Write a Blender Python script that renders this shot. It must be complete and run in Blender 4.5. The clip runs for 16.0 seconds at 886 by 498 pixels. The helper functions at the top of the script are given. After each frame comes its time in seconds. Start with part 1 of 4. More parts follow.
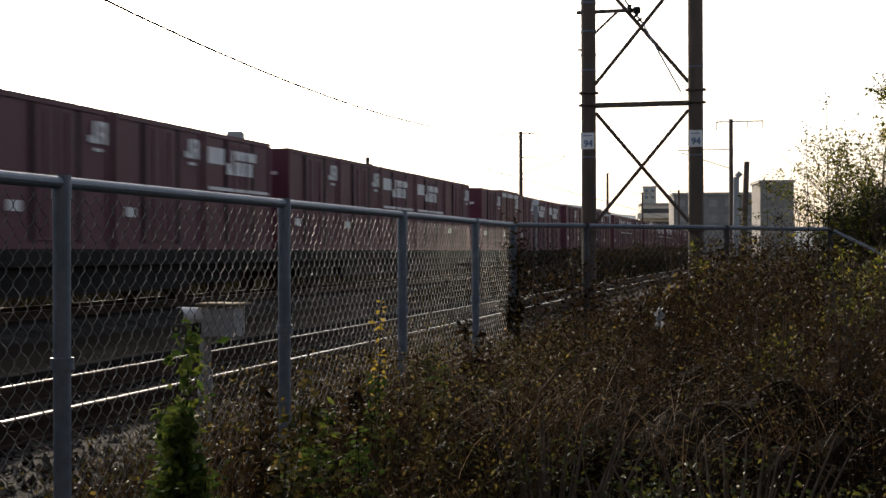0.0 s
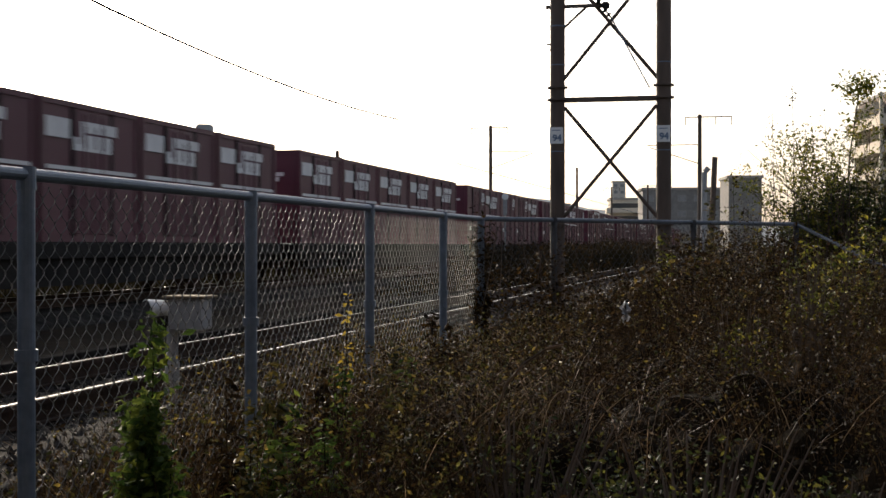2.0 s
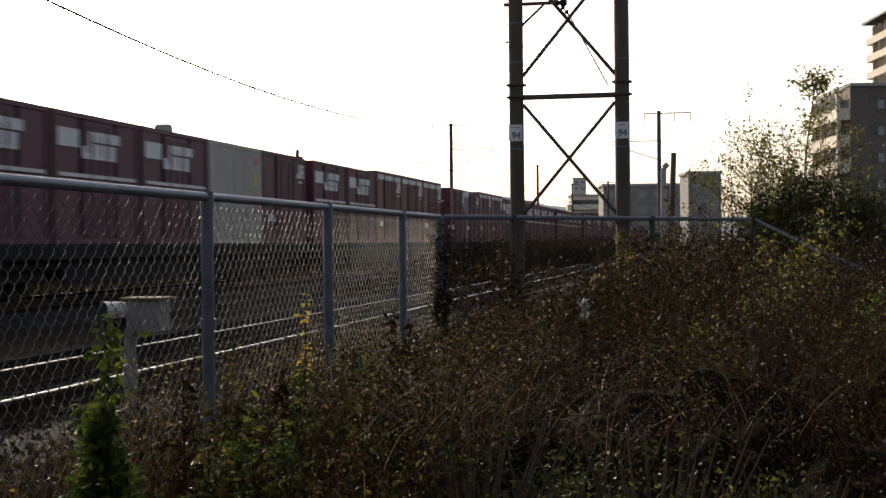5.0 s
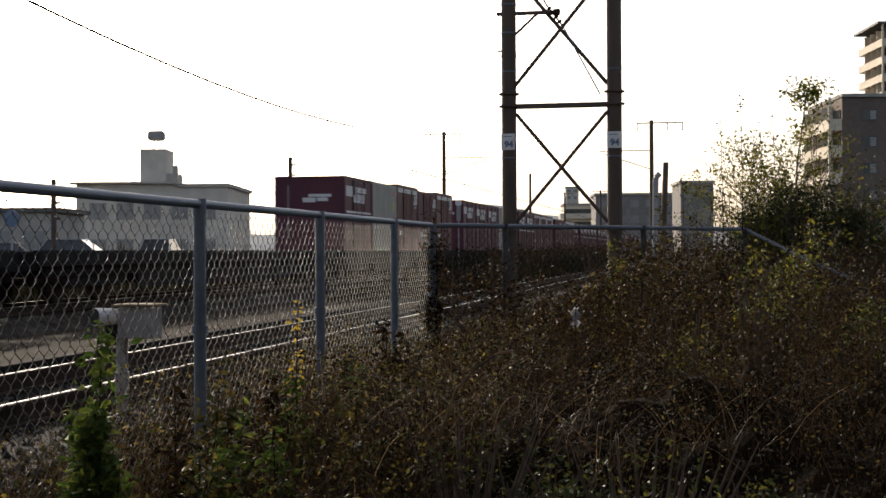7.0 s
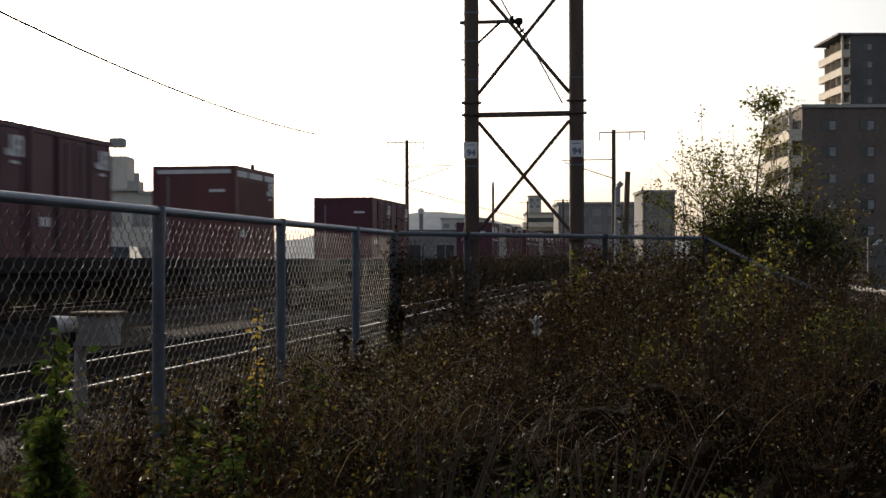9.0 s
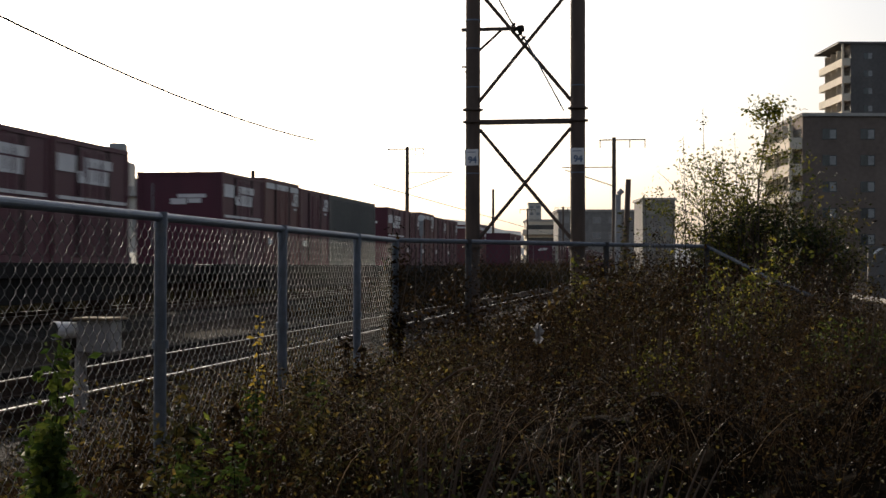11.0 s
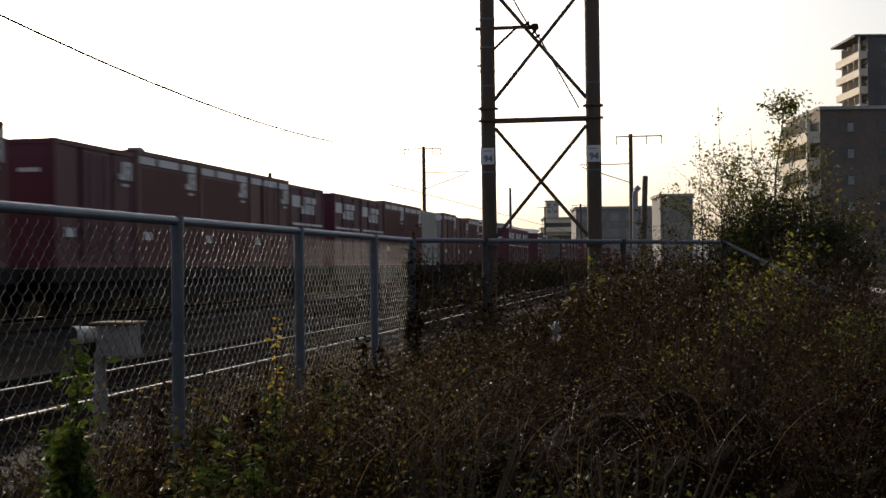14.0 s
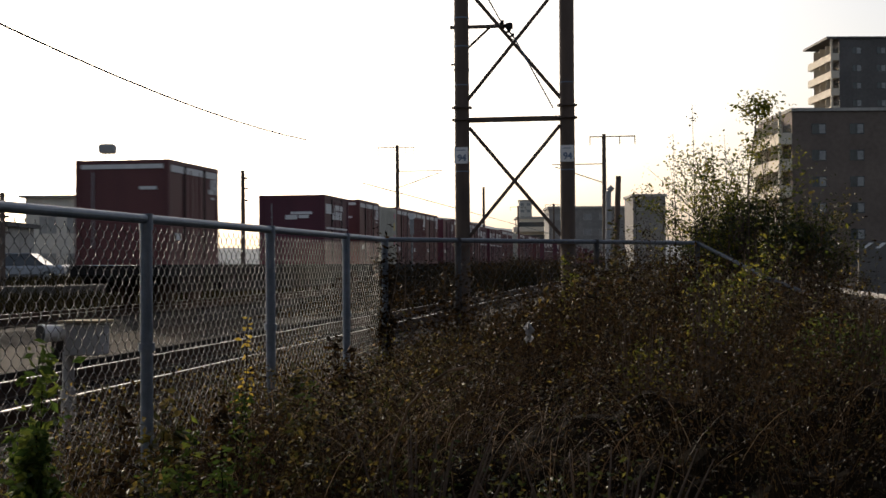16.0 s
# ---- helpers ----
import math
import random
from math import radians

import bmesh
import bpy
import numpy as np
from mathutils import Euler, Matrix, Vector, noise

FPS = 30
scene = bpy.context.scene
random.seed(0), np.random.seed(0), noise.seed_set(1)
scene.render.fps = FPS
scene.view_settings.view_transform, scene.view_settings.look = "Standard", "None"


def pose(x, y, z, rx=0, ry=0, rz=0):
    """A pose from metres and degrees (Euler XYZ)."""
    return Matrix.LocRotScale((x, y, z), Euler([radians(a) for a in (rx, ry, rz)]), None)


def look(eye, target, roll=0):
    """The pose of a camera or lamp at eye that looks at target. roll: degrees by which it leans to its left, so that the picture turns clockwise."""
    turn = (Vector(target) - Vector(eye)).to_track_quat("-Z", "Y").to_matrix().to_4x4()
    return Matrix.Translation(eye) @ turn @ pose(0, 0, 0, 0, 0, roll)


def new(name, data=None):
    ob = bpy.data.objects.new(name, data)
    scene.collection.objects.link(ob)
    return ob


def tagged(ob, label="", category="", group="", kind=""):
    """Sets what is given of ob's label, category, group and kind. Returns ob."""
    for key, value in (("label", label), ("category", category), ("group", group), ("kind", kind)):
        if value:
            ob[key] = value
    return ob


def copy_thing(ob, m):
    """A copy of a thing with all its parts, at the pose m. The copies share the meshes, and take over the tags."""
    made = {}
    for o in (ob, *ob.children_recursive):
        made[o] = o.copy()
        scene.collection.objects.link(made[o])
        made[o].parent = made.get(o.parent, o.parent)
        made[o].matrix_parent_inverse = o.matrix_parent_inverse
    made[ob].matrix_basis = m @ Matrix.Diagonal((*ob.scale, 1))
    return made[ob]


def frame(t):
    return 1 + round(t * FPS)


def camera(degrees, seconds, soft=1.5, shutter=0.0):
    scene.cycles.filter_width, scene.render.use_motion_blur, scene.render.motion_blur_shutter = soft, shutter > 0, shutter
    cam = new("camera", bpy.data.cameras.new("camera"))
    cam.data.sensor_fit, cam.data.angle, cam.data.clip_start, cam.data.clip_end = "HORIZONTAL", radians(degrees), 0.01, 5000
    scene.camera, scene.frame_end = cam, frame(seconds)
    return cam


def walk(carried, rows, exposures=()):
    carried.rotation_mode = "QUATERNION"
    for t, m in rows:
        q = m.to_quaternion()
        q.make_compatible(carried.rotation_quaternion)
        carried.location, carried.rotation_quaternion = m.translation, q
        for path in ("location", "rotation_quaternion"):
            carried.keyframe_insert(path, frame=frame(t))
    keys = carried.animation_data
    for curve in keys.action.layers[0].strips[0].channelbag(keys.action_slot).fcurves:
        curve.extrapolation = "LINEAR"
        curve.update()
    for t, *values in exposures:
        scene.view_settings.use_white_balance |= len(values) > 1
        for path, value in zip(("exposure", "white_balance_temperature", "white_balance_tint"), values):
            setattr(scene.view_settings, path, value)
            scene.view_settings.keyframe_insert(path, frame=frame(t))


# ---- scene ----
cam = camera(36.0, 16.0, shutter=0.35)
PATH = [
    (0, (-0.091, 0.102, 1.404), (-0.58, 2.041, 1.408), -0.2),
    (0.5, (-0.086, 0.097, 1.402), (-0.571, 2.038, 1.409), -0.2),
    (1, (-0.076, 0.084, 1.404), (-0.553, 2.026, 1.41), -0.3),
    (1.5, (-0.077, 0.095, 1.403), (-0.536, 2.042, 1.407), -0.3),
    (2, (-0.072, 0.085, 1.401), (-0.518, 2.035, 1.396), -0.0),
    (2.5, (-0.071, 0.086, 1.402), (-0.498, 2.04, 1.39), -0.3),
    (3, (-0.064, 0.083, 1.401), (-0.484, 2.038, 1.386), -0.8),
    (3.5, (-0.062, 0.073, 1.4), (-0.472, 2.031, 1.386), -0.6),
    (4, (-0.061, 0.097, 1.402), (-0.457, 2.058, 1.389), -0.6),
    (6.5, (-0.046, 0.08, 1.404), (-0.434, 2.042, 1.406), -0.5),
    (7, (-0.045, 0.069, 1.403), (-0.425, 2.032, 1.407), -0.3),
    (7.5, (-0.044, 0.089, 1.403), (-0.416, 2.054, 1.411), -0.4),
    (8, (-0.044, 0.097, 1.404), (-0.4, 2.065, 1.414), -0.2),
    (8.5, (-0.038, 0.084, 1.401), (-0.368, 2.056, 1.414), -0.3),
    (11, (-0.055, 0.098, 1.405), (-0.381, 2.071, 1.431), 0.1),
    (11.5, (-0.054, 0.096, 1.405), (-0.378, 2.069, 1.431), -0.1),
    (12, (-0.052, 0.092, 1.405), (-0.386, 2.064, 1.432), -0.1),
    (12.5, (-0.052, 0.085, 1.409), (-0.393, 2.056, 1.436), -0.1),
    (13, (-0.046, 0.079, 1.406), (-0.392, 2.048, 1.433), -0.4),
    (13.5, (-0.041, 0.075, 1.406), (-0.392, 2.044, 1.431), -0.7),
    (14, (-0.042, 0.088, 1.408), (-0.394, 2.057, 1.433), -0.7),
    (14.5, (-0.047, 0.093, 1.405), (-0.401, 2.062, 1.431), -0.5),
    (15, (-0.052, 0.096, 1.405), (-0.4, 2.066, 1.429), -0.4),
    (15.5, (-0.04, 0.089, 1.404), (-0.378, 2.06, 1.429), -0.6),
    (16, (-0.051, 0.15, 1.413), (-0.364, 2.125, 1.436), -0.4),
]
STOPS = [(0, 0.14), (3, 0.08), (4, 0.0), (6.5, 0.08), (7.5, 0.02), (8.5, -0.2), (11, -0.28), (12.5, -0.36), (15, -0.34), (16, -0.3)]
walk(cam, [(t, look(eye, target, roll)) for t, eye, target, roll in PATH], [(t, e + 0.33, 6500, 13) for t, e in STOPS])

# ---- light ----
SUN_AZ, SUN_EL = -36.0, 20.0          # degrees from the track's direction (+y), clockwise; height
world = bpy.data.worlds.new("sky")
scene.world = world
world.use_nodes = True
wn = world.node_tree.nodes
sky = wn.new("ShaderNodeTexSky")
sky.sky_type = "NISHITA"
sky.sun_disc = False
sky.sun_elevation, sky.sun_rotation = radians(SUN_EL), radians(SUN_AZ)
sky.air_density, sky.dust_density, sky.ozone_density = 1.0, 4.0, 1.0
wn["Background"].inputs["Strength"].default_value = 0.15
haze = wn.new("ShaderNodeHueSaturation")   # thin bright haze takes most of the colour out of the sky
haze.inputs["Saturation"].default_value = 0.65
world.node_tree.links.new(sky.outputs["Color"], haze.inputs["Color"])
world.node_tree.links.new(haze.outputs["Color"], wn["Background"].inputs["Color"])
sun = new("sun", bpy.data.lights.new("sun", "SUN"))
sun.data.energy, sun.data.angle, sun.data.color = 2.2, radians(0.6), (1.0, 0.87, 0.68)
sun_way = Vector((math.sin(radians(SUN_AZ)) * math.cos(radians(SUN_EL)), math.cos(radians(SUN_AZ)) * math.cos(radians(SUN_EL)), math.sin(radians(SUN_EL))))
sun.matrix_world = look(sun_way * 60, (0, 0, 0))

# ---- materials ----


def material(name, a, b, rough=0.7, metal=0.0, scale=8.0, bump=0.2, island=0.0, leaf=0.0, stretch=(1, 1, 1), c=None, spec=0.5, obrand=0.0):
    """Two colours mixed by noise at two scales; island / obrand: how much the value varies from piece to piece; leaf: share of light let through."""
    m = bpy.data.materials.new(name)
    m.use_nodes = True
    t = m.node_tree
    n, k = t.nodes, t.links.new
    bsdf = n["Principled BSDF"]
    co = n.new("ShaderNodeTexCoord")
    mp = n.new("ShaderNodeMapping")
    mp.inputs["Scale"].default_value = stretch
    k(co.outputs["Object"], mp.inputs["Vector"])
    big, fine = n.new("ShaderNodeTexNoise"), n.new("ShaderNodeTexNoise")
    big.inputs["Scale"].default_value, fine.inputs["Scale"].default_value = scale * 0.12, scale
    big.inputs["Detail"].default_value, fine.inputs["Detail"].default_value = 4, 6
    k(mp.outputs["Vector"], big.inputs["Vector"])
    k(mp.outputs["Vector"], fine.inputs["Vector"])
    add = n.new("ShaderNodeMath")
    add.operation = "ADD"
    k(big.outputs["Fac"], add.inputs[0])
    k(fine.outputs["Fac"], add.inputs[1])
    fac = n.new("ShaderNodeMapRange")
    fac.inputs["From Min"].default_value, fac.inputs["From Max"].default_value = 0.75, 1.25
    k(add.outputs[0], fac.inputs["Value"])
    ramp = n.new("ShaderNodeValToRGB")
    ramp.color_ramp.elements[0].color, ramp.color_ramp.elements[1].color = (*a, 1), (*b, 1)
    if c:
        e = ramp.color_ramp.elements.new(0.93)
        e.color = (*c, 1)
        ramp.color_ramp.elements[1].position = 0.55
        ramp.color_ramp.elements[0].color, ramp.color_ramp.elements[1].color, ramp.color_ramp.elements[2].color = (*a, 1), (*b, 1), (*c, 1)
    source = fac.outputs[0]
    if island or obrand:
        rnd = n.new("ShaderNodeNewGeometry").outputs["Random Per Island"] if island else n.new("ShaderNodeObjectInfo").outputs["Random"]
        amount = island or obrand
        mix = n.new("ShaderNodeMix")
        mix.inputs[0].default_value = amount
        k(fac.outputs[0], mix.inputs[2])
        k(rnd, mix.inputs[3])
        source = mix.outputs[0]
    k(source, ramp.inputs["Fac"])
    k(ramp.outputs["Color"], bsdf.inputs["Base Color"])
    rr = n.new("ShaderNodeMapRange")
    rr.inputs["To Min"].default_value, rr.inputs["To Max"].default_value = max(0.05, rough - 0.12), min(1.0, rough + 0.12)
    k(fine.outputs["Fac"], rr.inputs["Value"])
    k(rr.outputs[0], bsdf.inputs["Roughness"])
    bsdf.inputs["Metallic"].default_value = metal
    bsdf.inputs["Specular IOR Level"].default_value = spec
    if bump:
        bp = n.new("ShaderNodeBump")
        bp.inputs["Strength"].default_value, bp.inputs["Distance"].default_value = bump, 0.01
        k(fine.outputs["Fac"], bp.inputs["Height"])
        k(bp.outputs["Normal"], bsdf.inputs["Normal"])
    if leaf:
        tr, ms = n.new("ShaderNodeBsdfTranslucent"), n.new("ShaderNodeMixShader")
        k(ramp.outputs["Color"], tr.inputs["Color"])
        ms.inputs[0].default_value = leaf
        k(bsdf.outputs[0], ms.inputs[1])
        k(tr.outputs[0], ms.inputs[2])
        k(ms.outputs[0], n["Material Output"].inputs["Surface"])
    return m


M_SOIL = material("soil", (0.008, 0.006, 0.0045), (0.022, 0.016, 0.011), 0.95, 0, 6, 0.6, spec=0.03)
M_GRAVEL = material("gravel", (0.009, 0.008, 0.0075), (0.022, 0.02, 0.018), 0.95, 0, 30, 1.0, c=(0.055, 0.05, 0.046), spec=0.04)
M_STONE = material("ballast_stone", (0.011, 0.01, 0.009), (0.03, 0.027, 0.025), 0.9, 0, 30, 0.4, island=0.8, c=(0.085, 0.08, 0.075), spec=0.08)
M_RAIL = material("rail_steel", (0.025, 0.016, 0.012), (0.055, 0.034, 0.024), 0.85, 0.0, 20, 0.3, spec=0.15)
M_RAILTOP = material("polished_rail", (0.12, 0.12, 0.12), (0.19, 0.187, 0.185), 0.36, 1.0, 12, 0.05, stretch=(1, 0.02, 1))
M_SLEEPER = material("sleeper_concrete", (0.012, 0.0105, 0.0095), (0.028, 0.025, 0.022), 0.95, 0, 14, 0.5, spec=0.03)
M_GALV = material("galvanised_steel", (0.1, 0.135, 0.185), (0.16, 0.2, 0.26), 0.5, 0.35, 25, 0.12)
M_DULLB = material("blue_grey_steel", (0.1, 0.12, 0.15), (0.16, 0.185, 0.22), 0.65, 0.1, 20, 0.15, spec=0.3)
M_DULLRAIL = material("dull_painted_rail", (0.045, 0.055, 0.07), (0.075, 0.088, 0.108), 0.95, 0, 20, 0.2, spec=0.0)
M_DULL = material("dull_weathered_steel", (0.04, 0.043, 0.048), (0.09, 0.093, 0.1), 0.85, 0.0, 20, 0.2, spec=0.15)
M_WIRE = material("galvanised_wire", (0.08, 0.08, 0.08), (0.13, 0.128, 0.125), 0.42, 1.0, 40, 0.0)
M_MAST = material("weathered_brown_mast", (0.06, 0.042, 0.033), (0.12, 0.085, 0.065), 0.75, 0.1, 9, 0.3, stretch=(1, 1, 0.2))
M_CAR_DARK = material("dark_underframe", (0.012, 0.011, 0.011), (0.03, 0.027, 0.025), 0.85, 0.0, 8, 0.3, spec=0.1)
M_MAROON = material("maroon_paint", (0.072, 0.017, 0.031), (0.108, 0.027, 0.043), 0.5, 0, 3, 0.08, stretch=(1, 1, 0.25), obrand=0.45, spec=0.35)
M_BROWN = material("faded_maroon_paint", (0.1, 0.033, 0.036), (0.145, 0.05, 0.049), 0.5, 0, 3, 0.08, stretch=(1, 1, 0.25), obrand=0.45, spec=0.35)
M_WHITEP = material("white_marking", (0.6, 0.58, 0.58), (0.74, 0.72, 0.71), 0.55, 0, 5, 0.05)
M_PALE = material("pale_grey_paint", (0.34, 0.32, 0.27), (0.48, 0.45, 0.39), 0.55, 0, 3, 0.08, stretch=(1, 1, 0.25))
M_GREYG = material("grey_green_paint", (0.06, 0.065, 0.062), (0.1, 0.105, 0.1), 0.55, 0, 3, 0.1, stretch=(1, 1, 0.25))
M_PINK = material("pink_marking", (0.5, 0.13, 0.2), (0.6, 0.2, 0.27), 0.55, 0, 5, 0.05)
M_YEL = material("yellow_marking", (0.55, 0.42, 0.12), (0.65, 0.52, 0.2), 0.55, 0, 5, 0.05)
# Lighter wall colours; on distant buildings their paleness stands in for haze.
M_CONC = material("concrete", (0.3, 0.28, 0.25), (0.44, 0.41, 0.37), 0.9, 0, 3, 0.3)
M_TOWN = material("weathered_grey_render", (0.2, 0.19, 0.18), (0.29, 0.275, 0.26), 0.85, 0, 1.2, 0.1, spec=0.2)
M_RENDERW = material("haze_pale_render", (0.5, 0.46, 0.4), (0.62, 0.58, 0.51), 0.85, 0, 1.2, 0.1)
M_TILE = material("brown_tile_cladding", (0.13, 0.1, 0.083), (0.185, 0.145, 0.12), 0.8, 0, 2, 0.1, spec=0.2)
M_TILED = material("dark_tile_cladding", (0.085, 0.078, 0.073), (0.13, 0.12, 0.113), 0.75, 0, 2, 0.1)
M_CREAM = material("cream_balcony", (0.6, 0.52, 0.4), (0.7, 0.62, 0.5), 0.8, 0, 2, 0.1)
M_GLASS = material("window_glass", (0.02, 0.025, 0.03), (0.05, 0.055, 0.06), 0.12, 0, 2, 0.0)
# Greyed glass: haze painted into far windows by lowering their contrast.
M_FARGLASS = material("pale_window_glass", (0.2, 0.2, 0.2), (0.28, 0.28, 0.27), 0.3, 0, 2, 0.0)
M_WALL = material("dull_wall", (0.07, 0.065, 0.058), (0.12, 0.11, 0.1), 0.9, 0, 2, 0.2, spec=0.1)
# Pale grey because the air's haze is mixed into the hill colour.
M_HILL = material("haze_tinted_hill", (0.36, 0.37, 0.36), (0.46, 0.46, 0.44), 1.0, 0, 0.05, 0.0, spec=0.0)
M_SIGNBLUE = material("sign_blue", (0.12, 0.17, 0.26), (0.16, 0.21, 0.3), 0.6, 0, 5, 0.0)
M_BOX = material("grey_cabinet", (0.24, 0.24, 0.245), (0.33, 0.33, 0.33), 0.65, 0, 10, 0.1)
M_TAN = material("weathered_board", (0.16, 0.12, 0.08), (0.25, 0.2, 0.14), 0.85, 0, 10, 0.2, spec=0.1)
M_WPAINT = material("white_paint", (0.62, 0.62, 0.62), (0.78, 0.78, 0.77), 0.5, 0, 6, 0.1)
M_RUBBER = material("rubber", (0.015, 0.015, 0.015), (0.03, 0.03, 0.03), 0.85, 0, 10, 0.1)
M_CARP = material("car_paint", (0.16, 0.18, 0.21), (0.3, 0.32, 0.35), 0.3, 0.2, 3, 0.0, obrand=0.8)
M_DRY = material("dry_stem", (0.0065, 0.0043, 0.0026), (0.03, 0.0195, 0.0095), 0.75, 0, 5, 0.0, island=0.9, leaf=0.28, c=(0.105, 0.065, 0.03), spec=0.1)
M_SCRUB = material("dark_scrub", (0.008, 0.007, 0.0035), (0.025, 0.021, 0.01), 0.9, 0, 5, 0.0, island=0.9, leaf=0.1, c=(0.055, 0.044, 0.02), spec=0.05)
M_STRAW = material("straw", (0.035, 0.022, 0.013), (0.12, 0.075, 0.04), 0.5, 0, 5, 0.0, island=0.9, leaf=0.4, c=(0.38, 0.27, 0.16), spec=0.4)
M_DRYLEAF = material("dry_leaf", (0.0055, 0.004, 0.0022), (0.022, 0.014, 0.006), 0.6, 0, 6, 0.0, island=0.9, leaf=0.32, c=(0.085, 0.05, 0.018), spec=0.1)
# Near-black: the thicket's inner shade is put into this colour.
M_SHADECORE = material("near_black_core", (0.004, 0.003, 0.002), (0.015, 0.0105, 0.0055), 0.95, 0, 30, 0.8, spec=0.03)
M_EVERGREEN = material("dark_evergreen_leaf", (0.012, 0.02, 0.006), (0.04, 0.052, 0.013), 0.5, 0, 8, 0.0, island=0.9, leaf=0.45, c=(0.15, 0.14, 0.026), spec=0.3)
M_GREEN = material("weed_leaf", (0.016, 0.036, 0.008), (0.055, 0.09, 0.018), 0.6, 0, 8, 0.0, island=0.85, leaf=0.48, c=(0.19, 0.22, 0.035), spec=0.12)
M_OLIVE = material("olive_leaf", (0.013, 0.017, 0.005), (0.05, 0.048, 0.011), 0.5, 0, 8, 0.0, island=0.9, leaf=0.45, c=(0.24, 0.17, 0.035), spec=0.35)
# Brighter than the olive leaf: backlit glow is put into its yellows.
M_SHRUB = material("sunlit_shrub_leaf", (0.03, 0.045, 0.008), (0.12, 0.13, 0.02), 0.55, 0, 8, 0.0, island=0.9, leaf=0.45, c=(0.4, 0.33, 0.045), spec=0.2)
M_YLEAF = material("yellow_leaf", (0.35, 0.25, 0.02), (0.5, 0.36, 0.04), 0.6, 0, 8, 0.0, island=0.9, leaf=0.5)
M_BARK = material("bark", (0.05, 0.035, 0.025), (0.12, 0.09, 0.07), 0.95, 0, 20, 0.6)
M_PLASTIC = material("white_plastic", (0.2, 0.21, 0.23), (0.36, 0.37, 0.4), 0.4, 0, 10, 0.0, leaf=0.4)

# ---- mesh tools ----


def finish(name, bm, mat, parent=None, label="", smooth=False):
    me = bpy.data.meshes.new(name)
    bm.normal_update()
    bm.to_mesh(me)
    bm.free()
    me.materials.append(mat)
    if smooth:
        me.shade_smooth()
    ob = new(name, me)
    if parent:
        ob.parent = parent
    if label:
        tagged(ob, label)
    return ob


part = finish


def raw(name, verts, faces, mat, parent=None, smooth=False):
    me = bpy.data.meshes.new(name)
    me.from_pydata([tuple(v) for v in verts], [], [tuple(f) for f in faces])
    me.materials.append(mat)
    if smooth:
        me.shade_smooth()
    ob = new(name, me)
    if parent:
        ob.parent = parent
    return ob


def thing(name, label, category, x=0, y=0, z=0, rz=0, group="", kind=""):
    ob = new(name)
    ob.matrix_basis = pose(x, y, z, 0, 0, rz)
    return tagged(ob, label, category, group, kind)


def box(bm, x0, x1, y0, y1, z0, z1, bevel=0.0):
    made = bmesh.ops.create_cube(bm, size=1)["verts"]
    for v in made:
        v.co = Vector(((x0 + x1) / 2 + v.co.x * (x1 - x0), (y0 + y1) / 2 + v.co.y * (y1 - y0), (z0 + z1) / 2 + v.co.z * (z1 - z0)))
    if bevel:
        edges = list({e for v in made for e in v.link_edges})
        bmesh.ops.bevel(bm, geom=edges, offset=bevel, segments=1, affect="EDGES")
    return bm


def boxes(*rows, bevel=0.0):
    bm = bmesh.new()
    for r in rows:
        box(bm, *r, bevel=bevel)
    return bm


def tube(bm, a, b, r0, r1=None, n=10, caps=True):
    a, b = Vector(a), Vector(b)
    r1 = r0 if r1 is None else r1
    way = (b - a).normalized()
    side = way.orthogonal().normalized()
    other = way.cross(side)
    rings = []
    for p, r in ((a, r0), (b, r1)):
        rings.append([bm.verts.new(p + (side * math.cos(2 * math.pi * i / n) + other * math.sin(2 * math.pi * i / n)) * r) for i in range(n)])
    for i in range(n):
        bm.faces.new((rings[0][i], rings[0][(i + 1) % n], rings[1][(i + 1) % n], rings[1][i]))
    if caps:
        bm.faces.new(rings[0][::-1])
        bm.faces.new(rings[1])
    return bm


def tubes(*rows, n=10):
    bm = bmesh.new()
    for r in rows:
        tube(bm, *r, n=n)
    return bm


def polyline(name, pts, r, mat, parent=None):
    cu = bpy.data.curves.new(name, "CURVE")
    cu.dimensions, cu.bevel_depth, cu.bevel_resolution = "3D", r, 1
    sp = cu.splines.new("POLY")
    sp.points.add(len(pts) - 1)
    for p, q in zip(sp.points, pts):
        p.co = (*q, 1)
    cu.materials.append(mat)
    ob = new(name, cu)
    if parent:
        ob.parent = parent
    return ob


# ---- ground and tracks ----
RAIL_Z = 0.42
TRACKS = (("near_track", -5.1), ("far_track", -13.15))


